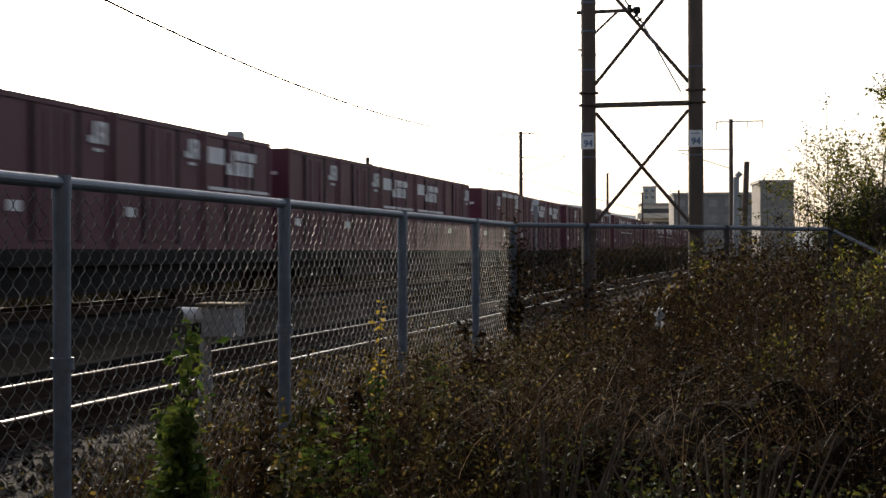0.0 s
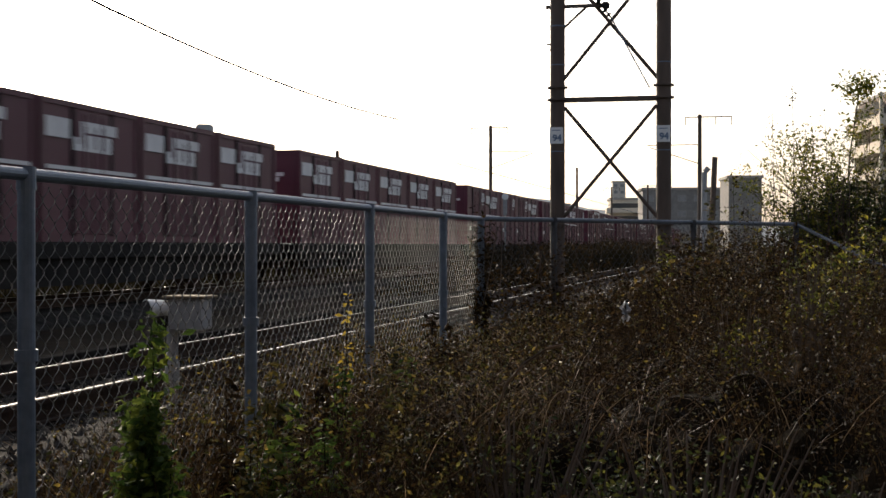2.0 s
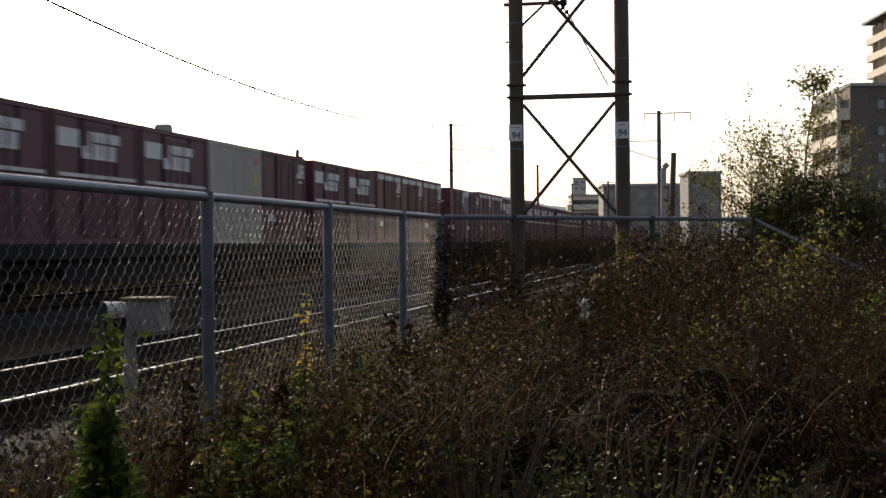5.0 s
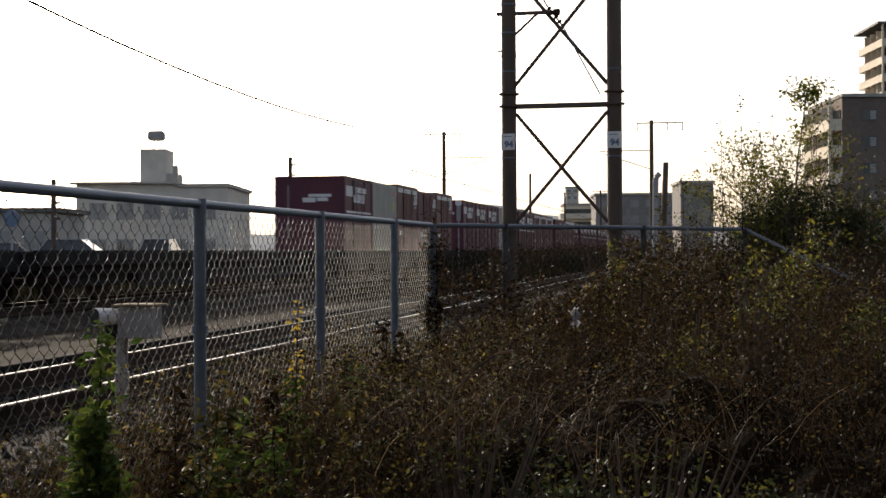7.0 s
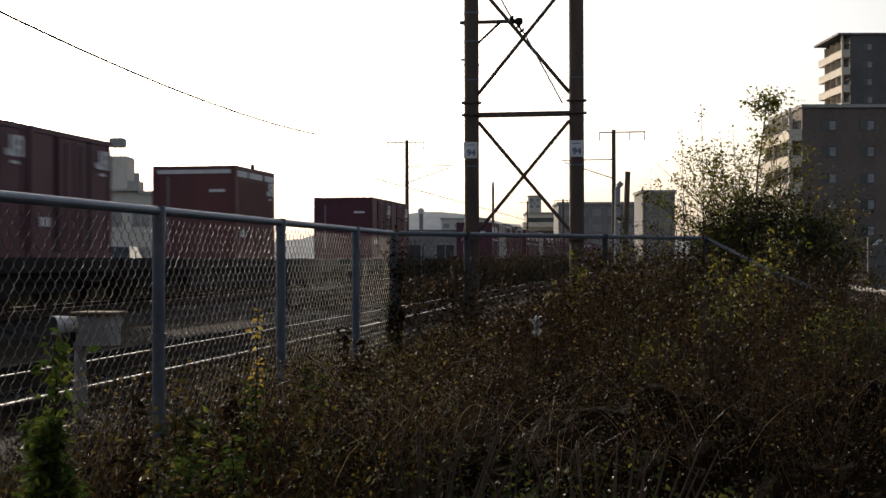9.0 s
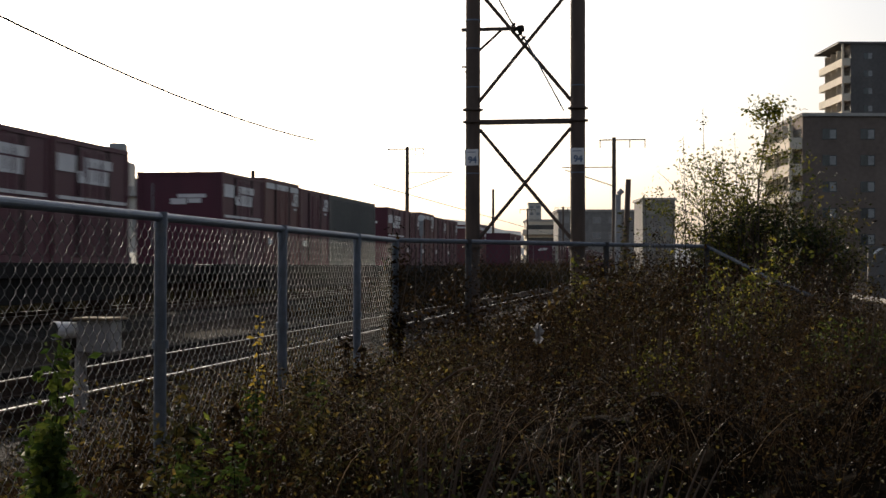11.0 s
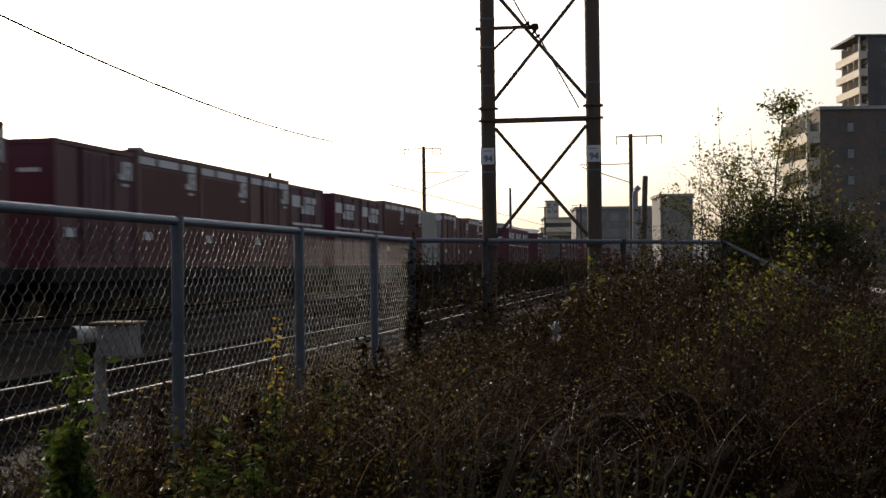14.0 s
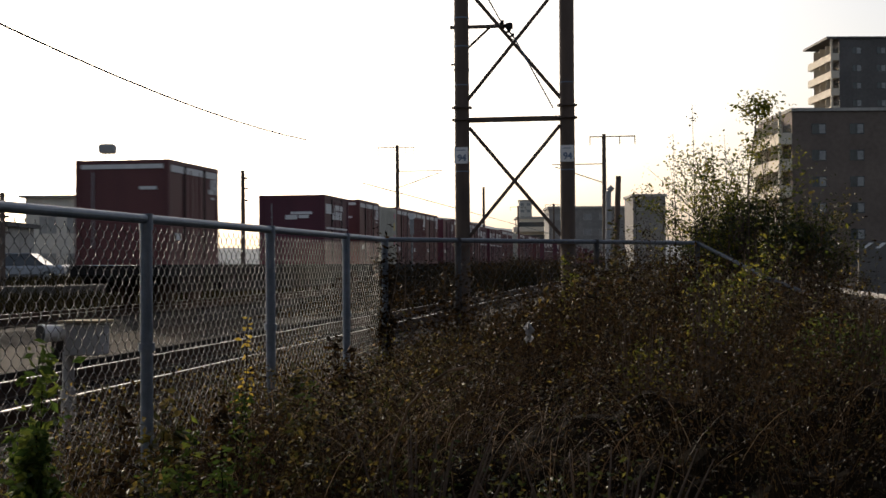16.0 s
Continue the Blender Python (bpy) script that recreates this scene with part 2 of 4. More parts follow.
def ground():
    xs = [-2500, -300, -90, -40, -20, -16, -15, -11.2, -10, -7.2, -3.4, -2.9, -2.4, 0, 4, 8, 20, 60, 300, 2500]
    ys = [-600, -60, -8, 0, 4, 8, 12, 16, 20, 26, 34, 48, 70, 110, 200, 400, 1200, 4000]
    verts = [(x, y, 0.0 + (0.03 * noise.noise((x * 0.7, y * 0.7, 0)) if abs(x) < 30 and abs(y) < 60 else -0.02)) for y in ys for x in xs]
    w = len(xs)
    faces = [(j * w + i, j * w + i + 1, (j + 1) * w + i + 1, (j + 1) * w + i) for j in range(len(ys) - 1) for i in range(w - 1)]
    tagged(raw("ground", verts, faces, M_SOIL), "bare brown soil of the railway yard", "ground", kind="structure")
    # ballast beds, a trapezoid each along its track
    for name, x in TRACKS:
        prof = [(x - 2.1, 0.02), (x - 1.5, 0.25), (x + 1.5, 0.25), (x + 2.1, 0.02)]
        ys2 = [-440, 0] + [3 + 0.5 * i for i in range(80)] + [50, 80, 150, 400, 900]
        verts, faces = [], []
        for y in ys2:
            for px, pz in prof:
                verts.append((px + 0.05 * noise.noise((px, y * 2, 1)), y, pz + 0.03 * noise.noise((px * 3, y * 3, 4))))
        for j in range(len(ys2) - 1):
            for i in range(3):
                a = j * 4 + i
                faces.append((a, a + 1, a + 5, a + 4))
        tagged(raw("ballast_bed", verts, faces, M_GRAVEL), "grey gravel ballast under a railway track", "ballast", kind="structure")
    # gravel walkway between the tracks
    verts, faces = [], []
    ys2 = [-440, 0] + [3 + i for i in range(60)] + [100, 300, 900]
    for y in ys2:
        for px in (-11.1, -9.8, -8.4, -7.1):
            verts.append((px, y, 0.05 + 0.03 * noise.noise((px, y, 9))))
    for j in range(len(ys2) - 1):
        for i in range(3):
            a = j * 4 + i
            faces.append((a, a + 1, a + 5, a + 4))
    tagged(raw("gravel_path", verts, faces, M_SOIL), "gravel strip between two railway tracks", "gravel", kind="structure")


def walls_behind():
    """Plain unseen walls added behind and beside the camera to cut sky light on what faces it."""
    tagged(part("sky_block_south", boxes((-9, 22, -5.3, -5.0, -0.05, 11.0)), M_WALL), "plain added wall behind the camera that blocks sky light", "wall", kind="structure")
    tagged(part("sky_block_east", boxes((12.0, 12.3, -5.0, 12, -0.05, 9.0)), M_WALL), "plain added wall beside the camera that blocks sky light", "wall", kind="structure")


def rails():
    for name, x in TRACKS:
        track = thing("railway_track", "steel rails on concrete sleepers over grey ballast", "railway track", x, 0, 0, kind="structure")
        for sx in (-0.565, 0.565):
            bm = boxes((sx - 0.0625, sx + 0.0625, -440, 900, 0.27, 0.285), (sx - 0.009, sx + 0.009, -440, 900, 0.285, 0.385), (sx - 0.0325, sx + 0.0325, -440, 900, 0.385, RAIL_Z))
            r = part("rail", bm, M_RAIL, track)
            part("rail_head", boxes((sx - 0.012, sx + 0.012, -440, 900, RAIL_Z, RAIL_Z + 0.004)), M_RAILTOP, r, "shiny worn running surface")
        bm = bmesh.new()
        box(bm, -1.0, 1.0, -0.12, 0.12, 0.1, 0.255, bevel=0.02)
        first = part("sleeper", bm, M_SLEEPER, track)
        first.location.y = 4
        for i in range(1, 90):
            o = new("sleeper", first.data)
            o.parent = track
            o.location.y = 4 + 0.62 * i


def loose_stones():
    rng = np.random.default_rng(3)
    verts, faces = [], []
    base = np.array([(1, 0, 0), (-1, 0, 0), (0, 1, 0), (0, -1, 0), (0, 0, 1), (0, 0, -1)], float)
    tri = [(0, 2, 4), (2, 1, 4), (1, 3, 4), (3, 0, 4), (2, 0, 5), (1, 2, 5), (3, 1, 5), (0, 3, 5)]
    for _ in range(9000):
        x = rng.uniform(-7.3, -2.5)
        y = 4 + 22 * rng.random() ** 1.6
        off = abs(x + 5.1)
        z = 0.25 if off < 1.5 else (0.25 - (off - 1.5) * 0.38 if off < 2.1 else 0.03)
        s = rng.uniform(0.014, 0.035)
        p = base * rng.uniform(0.6, 1.3, (6, 1)) * s
        p = p + (x, y, z + 0.01)
        n = len(verts)
        verts.extend(p.tolist())
        faces.extend([(a + n, b + n, c + n) for a, b, c in tri])
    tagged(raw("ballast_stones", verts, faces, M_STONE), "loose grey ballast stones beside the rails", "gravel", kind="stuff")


def cable_trough():
    t = thing("cable_trough", "long grey concrete cable trough with lids beside the track", "cable trough", -7.55, 0, 0, kind="structure")
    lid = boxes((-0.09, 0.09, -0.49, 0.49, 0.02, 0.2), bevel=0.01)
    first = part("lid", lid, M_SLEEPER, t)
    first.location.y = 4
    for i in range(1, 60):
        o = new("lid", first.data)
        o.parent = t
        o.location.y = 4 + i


# ---- chain-link fence ----
FENCE_X, TOP_Z = -2.35, 1.63
CORNER = (-2.35, 11.5)
FEND = (0.36, 15.22)


def chain_mesh(a, b, z0, z1, parent, mat=M_WIRE):
    """Flat spiral strands hooked into one another, each a four-sided wire."""
    a, b = Vector((*a, 0)), Vector((*b, 0))
    length = (b - a).length
    u = (b - a) / length
    nrm = Vector((u.y, -u.x, 0))
    w, h, r = 0.041, 0.081, 0.0019
    verts, faces = [], []
    sub = 4
    steps = int((z1 - z0) / (h / 2)) * sub
    bend = [1, 0.58, 0, -0.58, -1, -0.58, 0, 0.58]
    for i in range(int(length / w)):
        line = []
        for k in range(steps + 1):
            ph = (k + i * sub) % (2 * sub)
            s = (i + 0.5) * w - (w / 2 + 0.004) * bend[ph]
            z = z0 + k * h / 2 / sub
            out = 0.004 * math.sin(math.pi * ph / sub) + 0.012 * math.sin(s * 2.3) * math.sin(z * 3.1)
            line.append(a + u * (s + 0.002 * math.sin(z * 9 + i)) + nrm * out + Vector((0, 0, z)))
        for k, p in enumerate(line):
            way = line[min(k + 1, steps)] - line[max(k - 1, 0)]
            side = way.cross(nrm).normalized() * r
            front = side.cross(way).normalized() * r
            n = len(verts)
            verts += [p + front, p + side, p - front, p - side]
            if k:
                faces += [(n - 4 + e, n - 4 + (e + 1) % 4, n + (e + 1) % 4, n + e) for e in range(4)]
    return raw("chain_link_mesh", verts, faces, mat, parent, smooth=True)


def fence_post(x, y, parent, top=TOP_Z, r=0.0285, mat=M_GALV):
    p = part("post", tubes(((x, y, 0), (x, y, top - 0.02), r), n=16), mat, parent)
    part("cap", tubes(((x, y, top - 0.05), (x, y, top + 0.024), r + 0.004, r + 0.002), n=16), mat, p)
    part("clamp", tubes(((x, y, 1.03), (x, y, 1.068), r + 0.009), n=16), mat, p)
    return p


def fences():
    f = thing("chain_link_fence", "grey galvanised chain-link fence with round posts and top rail", "fence")
    for y in (2.05, 4.05, 6.05, 8.05, 10.05):
        fence_post(FENCE_X, y, f)
    fence_post(*CORNER, f)
    part("top_rail", tubes(((FENCE_X, 0.2, TOP_Z), (FENCE_X, 4.02, TOP_Z), 0.0215), ((FENCE_X, 4.02, TOP_Z), (FENCE_X, 11.5, TOP_Z), 0.0215), n=14), M_GALV, f)
    chain_mesh((FENCE_X - 0.036, 1.0), (FENCE_X - 0.036, 11.46), 0.22, 1.6, f)
    g = thing("chain_link_fence", "overgrown chain-link fence with a bent top rail", "fence")
    ux, uy = FEND[0] - CORNER[0], FEND[1] - CORNER[1]
    for u in (0.193, 0.62):
        fence_post(CORNER[0] + ux * u, CORNER[1] + uy * u, g, mat=M_DULL)
    fence_post(*FEND, g, mat=M_DULL)
    part("top_rail", tubes(((*CORNER, TOP_Z), (*FEND, TOP_Z), 0.0215), n=12), M_DULLB, g)
    bend = [(*FEND, TOP_Z), (0.62, 14.55, 1.48), (0.98, 13.6, 1.26), (1.28, 13.2, 1.13)]
    part("bent_rail", tubes(*[(bend[i], bend[i + 1], 0.019) for i in range(3)], n=12), M_DULLRAIL, g, "sagging dark bent rail")
    chain_mesh((CORNER[0] + 0.02, CORNER[1] + 0.05), (FEND[0], FEND[1] + 0.03), 0.25, 1.6, g, M_DULL)


# ---- catenary tower and masts ----
def tower():
    t = thing("lattice_mast", "tall brown steel railway mast of two pipes with cross bracing", "mast", -2.13, 20, 0)
    xl, xr = -0.77, 0.775
    for x in (xl, xr):
        leg = part("leg", tubes(((x, 0, 0), (x, 0, 9.5), 0.108), n=24), M_MAST, t)
        for z in (1.7, 3.54, 3.72):
            part("flange", tubes(((x, 0, z - 0.012), (x, 0, z + 0.012), 0.15), n=20), M_MAST, leg)
        for z in (2.78, 4.05):
            part("band", tubes(((x, 0, z - 0.008), (x, 0, z + 0.008), 0.112), n=20), M_GALV, leg)
    part("crossbar", boxes((xl + 0.1, xr - 0.1, -0.04, 0.04, 3.5, 3.57)), M_MAST, t)
    part("crossbar", boxes((xl + 0.1, xr - 0.1, -0.04, 0.04, 5.55, 5.61)), M_MAST, t)
    for z0, z1 in ((1.82, 3.43), (3.84, 5.46), (5.75, 7.3)):
        for a, b, y in ((xl + 0.1, xr - 0.1, -0.035), (xr - 0.1, xl + 0.1, 0.035)):
            part("brace", tubes(((a, y, z0), (b, y, z1), 0.029), n=6), M_MAST, t)
    part("bracket_arm", boxes((xl - 0.17, xl + 0.72, -0.03, 0.03, 4.885, 4.93)), M_MAST, t)
    part("bracket_strut", tubes(((xl + 0.1, 0, 4.6), (xl + 0.42, 0, 4.89), 0.018), n=6), M_MAST, t)
    for k, z in enumerate((4.28, 4.62, 5.04)):
        part("clamp_band", tubes(((xl, 0, z - 0.01), (xl, 0, z + 0.01), 0.116), n=20), M_GALV if k else M_MAST, t)
    part("step_bolt", tubes(((xl - 0.16, 0, 4.36), (xl, 0, 4.36), 0.014), n=6), M_MAST, t)
    discs = [((xl + 0.6 + 0.05 * k, -0.06, 4.96 - 0.065 * k), (xl + 0.615 + 0.05 * k, -0.06, 4.94 - 0.065 * k), 0.042, 0.034) for k in range(4)]
    ins = part("insulator", tubes(((xl + 0.58, -0.06, 4.99), (xl + 0.8, -0.06, 4.7), 0.012), *discs, n=10), M_CAR_DARK, t, "small dark insulator string")
    part("shackle", boxes((xl + 0.66, xl + 0.76, -0.05, 0.05, 4.86, 4.95), bevel=0.015), M_CAR_DARK, t)
    part("guy_wire", tubes(((xl + 0.8, -0.06, 4.7), (xr - 0.2, -0.06, 3.68), 0.011), n=5), M_GALV, ins)
    part("lead_wire", tubes(((xl + 0.58, -0.06, 4.99), (xl + 0.3, -0.06, 5.5), 0.012), n=5), M_CAR_DARK, ins)
    for x in (xl, xr):
        plate = part("number_plate", boxes((x - 0.1, x + 0.1, -0.128, -0.12, 2.89, 3.13), bevel=0.002), M_WPAINT, t, "small white plate numbered in blue")
        part("plate_edge", boxes((x - 0.06, x + 0.06, -0.1295, -0.1285, 3.08, 3.092)), M_SIGNBLUE, plate)
        cu = bpy.data.curves.new("plate_number", "FONT")
        cu.body, cu.size, cu.align_x, cu.extrude, cu.offset = "94", 0.13, "CENTER", 0.002, 0.005
        cu.materials.append(M_SIGNBLUE)
        o = new("plate_number", cu)
        o.parent = plate
        o.matrix_basis = pose(x + 0.012, -0.133, 2.93, 90, 0, 0)


def catenary_pole(x, y, h, arms, label, side=0):
    """arms: reach of the crossarm to the left and right; side: which way a slim wire bracket reaches out."""
    p = thing("catenary_pole", label, "pole", x, y, 0, group="catenary poles along the tracks")
    part("pole", tubes(((0, 0, 0), (0, 0, h), 0.16, 0.13), n=12), M_MAST, p)
    if arms:
        a = part("crossarm", boxes((-arms[0], arms[1], -0.035, 0.035, h - 0.2, h - 0.13)), M_MAST, p)
        for sx in (-arms[0] + 0.04, arms[1] * 0.5, arms[1] - 0.04):
            part("insulator", tubes(((sx, 0, h - 0.2), (sx, 0, h - 0.7), 0.03), n=8), M_MAST, a)
    if side:
        part("cantilever", tubes(((0, 0, h - 1.95), (side * 3.4, 0, h - 1.95), 0.032), ((0, 0, h - 3.2), (side * 3.2, 0, h - 2.1), 0.03), n=6), M_MAST, p)
    return p


def masts():
    catenary_pole(-19.28, 100, 10.35, (1.5, 1.3), "brown catenary pole with a slim crossarm", 1)
    catenary_pole(-3.56, 90, 9.9, (0.95, 2.05), "brown catenary pole with insulators on its crossarm", -1)
    catenary_pole(-19.2, 150, 10.0, None, "distant brown catenary pole")
    catenary_pole(-21, 205, 10.2, (1.2, 1.2), "distant brown catenary pole with a crossarm")
    catenary_pole(-14.5, 190, 9.8, (1.2, 1.2), "distant brown catenary pole with a crossarm")
    catenary_pole(-8.2, 330, 12, (1.3, 1.3), "far catenary pole against the sky")
    for x, y, h in ((-24.05, 77, 7.0), (-28.4, 56, 4.7)):
        p = thing("utility_pole", "short dark utility pole with small fittings", "pole", x, y, 0)
        part("pole", tubes(((0, 0, 0), (0, 0, h), 0.14, 0.11), n=10), M_MAST, p)
        for dz in (0.5, 1.1, 1.8):
            part("fitting", boxes((0.1, 0.3, -0.05, 0.05, h - dz, h - dz + 0.1)), M_MAST, p)
    # messenger cable over the far track, with its sag
    pts = [(-13.15, y, 5.97 + 0.00185 * (y - 40) ** 2) for y in range(2, 53, 3)]
    tagged(polyline("overhead_cable", pts, 0.024, M_CAR_DARK), "thin dark overhead cable sagging above the track", "cable")
    pts = [(-13.15, y, 5.1) for y in (60, 100, 150, 205)]
    tagged(polyline("contact_wire", pts, 0.02, M_CAR_DARK), "thin contact wire above the track", "cable")
    # marker post by the far track
    p = thing("marker_post", "white round-topped lineside marker post", "marker post", -10.77, 59.1, 0)
    part("post", tubes(((0, 0, 0), (0, 0, 2.9), 0.04), n=8), M_BOX, p)
    part("board", boxes((-0.09, 0.09, -0.03, 0.03, 2.75, 3.5), bevel=0.02), M_BOX, p)
    part("disc", tubes(((0, -0.05, 3.55), (0, 0.05, 3.55), 0.14), n=16), M_WPAINT, p)
    # pair of pipes behind the fence
    p = thing("steel_pipe_post", "upright pale galvanised pipe post with a bent head", "post", -1.36, 35, 0)
    part("pipe", tubes(((0, 0, 0), (0.05, 0, 3.25), 0.075), ((0.05, 0, 3.25), (0.16, 0, 3.36), 0.07), n=12), M_BOX, p)
    p = thing("steel_pipe_post", "slightly leaning dark wooden post", "post", -1.16, 35.3, 0)
    part("pipe", tubes(((-0.05, 0, 0), (0.1, 0, 3.65), 0.085, 0.07), n=12), M_MAST, p)


def trackside_box():
    b = thing("trackside_lamp_box", "grey trackside box with a board lid and round lamp", "signal box", -3.9, 8.75, 0)
    part("post", tubes(((-0.05, 0, 0), (-0.05, 0, 0.85), 0.04), n=12), M_BOX, b, "pale grey post")
    part("sleeve", tubes(((-0.05, 0, 0.42), (-0.05, 0, 0.6), 0.05), n=12), M_BOX, b)
    part("cabinet", boxes((-0.04, 0.2, -0.1, 0.1, 0.83, 1.04), bevel=0.008), M_BOX, b)
    part("lid_board", boxes((-0.07, 0.23, -0.13, 0.13, 1.045, 1.062), bevel=0.004), M_TAN, b, "thin tan board lid")
    lamp = part("lamp", tubes(((-0.05, -0.05, 0.98), (-0.15, -0.2, 0.98), 0.05, 0.062), n=18), M_WPAINT, b, "white cylindrical lamp hood")
    part("lens", tubes(((-0.149, -0.199, 0.98), (-0.153, -0.205, 0.98), 0.055), n=18), M_RUBBER, lamp)
    part("bracket", boxes((-0.16, -0.02, -0.02, 0.02, 0.78, 0.93)), M_CAR_DARK, b)


# ---- freight train ----
L, W, H = 3.8, 2.45, 2.5
SIDE_X, DECK_Z = -11.93, 1.47


def travel(t):
    return 22.7 * t + 0.09 * t * t


def container(kind):
    """kinds: F big white panels, J plain with a corner mark, T the same with a white top stripe, C ribbed, W pale, G long grey-green."""
    length = 7.6 if kind == "G" else L
    names = {
        "F": ("shipping_container", "maroon freight container with large white stencil panels"),
        "J": ("shipping_container", "plain dark maroon freight container with a white corner mark"),
        "T": ("shipping_container", "faded maroon freight container with a white top stripe"),
        "C": ("shipping_container", "ribbed brown-maroon freight container with a pale top stripe"),
        "W": ("shipping_container", "pale grey freight container with pink and yellow markings"),
        "G": ("shipping_container", "long grey-green ribbed freight container"),
    }
    mat = {"F": M_MAROON, "J": M_MAROON, "T": M_BROWN, "C": M_BROWN, "W": M_PALE, "G": M_GREYG}[kind]
    h = H + (0.09 if kind in "TC" else 0.0)
    c = thing(names[kind][0], names[kind][1], "container", group="containers on the freight train")
    x, y = W / 2, length / 2
    part("body", boxes((-x + 0.03, x - 0.03, -y + 0.03, y - 0.03, 0.02, h - 0.02), bevel=0.01), mat, c)
    fr = bmesh.new()
    for sx in (-1, 1):
        for sy in (-1, 1):
            box(fr, sx * x - sx * 0.14, sx * x, sy * y - sy * 0.12, sy * y, 0.0, h, bevel=0.008)
        box(fr, sx * x - sx * 0.08, sx * x - sx * 0.004, -y + 0.1, y - 0.1, h - 0.1, h - 0.004)
        box(fr, sx * x - sx * 0.08, sx * x - sx * 0.004, -y + 0.1, y - 0.1, 0.0, 0.12)
    for sy in (-1, 1):
        box(fr, -x + 0.1, x - 0.1, sy * y - sy * 0.08, sy * y - sy * 0.004, h - 0.1, h - 0.004)
        box(fr, -x + 0.1, x - 0.1, sy * y - sy * 0.08, sy * y - sy * 0.004, 0.0, 0.14)
    bmesh.ops.recalc_face_normals(fr, faces=fr.faces)
    part("frame", fr, mat, c)
    if kind in "CWG":
        ribs = bmesh.new()
        n = int((length - 0.3) / 0.24)
        for i in range(n):
            yy = -y + 0.2 + i * (length - 0.4) / (n - 1)
            box(ribs, x - 0.04, x - 0.005, yy - 0.05, yy + 0.05, 0.14, h - (0.36 if kind == "C" else 0.14), bevel=0.012)
        part("ribs", ribs, mat, c)
    else:
        for yy in (-0.68, 0.02):
            d = part("side_door", boxes((x - 0.04, x - 0.008, yy, yy + 0.66, 0.14, h - 0.14), bevel=0.008), mat, c)
            part("lock_rod", tubes(((x, yy + 0.33, 0.2), (x, yy + 0.33, h - 0.2), 0.018), n=6), mat, d)
        for yy in (-0.8, 0.7):
            part("door_post", boxes((x - 0.03, x - 0.002, yy, yy + 0.1, 0.1, h - 0.1)), M_CAR_DARK, c, "dark door post")
    # vents and roof lugs
    part("roof_vent", boxes((-0.3, 0.5, -y * 0.5 - 0.2, -y * 0.5 + 0.2, h - 0.03, h + 0.035), bevel=0.01), mat, c)
    s = x + 0.0015
    if kind == "F":
        part("white_panel", boxes((s - 0.004, s, -y + 0.16, -y + 1.02, 1.83, 2.18)), M_WHITEP, c)
        tagged(part("emblem", boxes((s - 0.004, s, -0.75, -0.56, 1.64, 1.88), (s - 0.004, s, -0.75, -0.36, 1.64, 1.76), (s - 0.004, s, -0.47, -0.33, 1.64, 2.18), (s - 0.004, s, -0.36, 0.72, 1.64, 1.7), (s - 0.004, s, -0.26, 0.05, 1.64, 1.94), (s - 0.004, s, -0.26, 0.05, 1.98, 2.18), (s - 0.004, s, 0.12, 0.36, 1.64, 1.94), (s - 0.004, s, -0.3, 0.9, 2.1, 2.18), (s - 0.004, s, 0.12, 0.36, 1.98, 2.18), (s - 0.004, s, 0.44, 0.72, 1.64, 1.94), (s - 0.004, s, 0.44, 0.92, 1.98, 2.18)), M_WHITEP, c, "blocky white emblem"), kind="stuff")
        part("base_stripe", boxes((s - 0.004, s, -y + 0.2, y - 0.2, 1.27, 1.34)), M_WHITEP, c)
        part("end_emblem", boxes((-0.05, 0.75, -y - 0.0015, -y + 0.01, 1.8, 1.9), (-0.25, 0.2, -y - 0.0015, -y + 0.01, 1.62, 1.78), (0.25, 0.62, -y - 0.0015, -y + 0.01, 1.66, 1.78)), M_WHITEP, c)
    if kind in "JTC":
        tagged(part("emblem", boxes((s - 0.004, s, 1.06, 1.2, 1.88, 2.0), (s - 0.004, s, 1.06, 1.5, 1.87, 1.95), (s - 0.004, s, 1.24, 1.36, 1.87, 2.26), (s - 0.004, s, 1.42, 1.53, 1.87, 2.27), (s - 0.004, s, 1.5, 1.7, 2.19, 2.27), (s - 0.004, s, 1.63, 1.74, 2.05, 2.26), (s - 0.004, s, 1.5, 1.72, 2.01, 2.08), (s - 0.004, s, 1.62, 1.75, 1.87, 2.03)), M_WHITEP, c, "white emblem near the corner"), kind="stuff")
        part("code_bar", boxes((s - 0.004, s, 1.26, 1.58, 1.73, 1.79)), M_WHITEP, c, "small white code bar")
        part("code_plate", boxes((s - 0.004, s, -1.5, -1.1, 0.6, 0.78)), M_WHITEP, c, "small white plate")
        part("end_code", boxes((0.45, 0.9, -y - 0.0015, -y + 0.01, 1.85, 1.93)), M_WHITEP, c)
    if kind in "TC":
        part("top_stripe", boxes((s - 0.004, s, -y + 0.14, -0.85, h - 0.3, h - 0.13), (s - 0.004, s, -0.65, 0.62, h - 0.3, h - 0.13), (s - 0.004, s, 0.85, y - 0.14, h - 0.3, h - 0.13)), M_WHITEP, c)
        part("end_stripe", boxes((-x + 0.16, x - 0.16, -y - 0.0015, -y + 0.01, h - 0.22, h - 0.11)), M_WHITEP, c)
    if kind == "W":
        for r in ((1.25, 1.55, 0.8, 1.3), (1.3, 1.6, 2.05, 2.25)):
            part("pink_patch", boxes((s - 0.004, s, *r)), M_PINK, c)
        part("yellow_patch", boxes((s - 0.004, s, 1.2, 1.5, 1.5, 1.85)), M_YEL, c)
        part("dark_patch", boxes((s - 0.004, s, -1.5, -1.2, 0.9, 1.2)), M_SIGNBLUE, c)
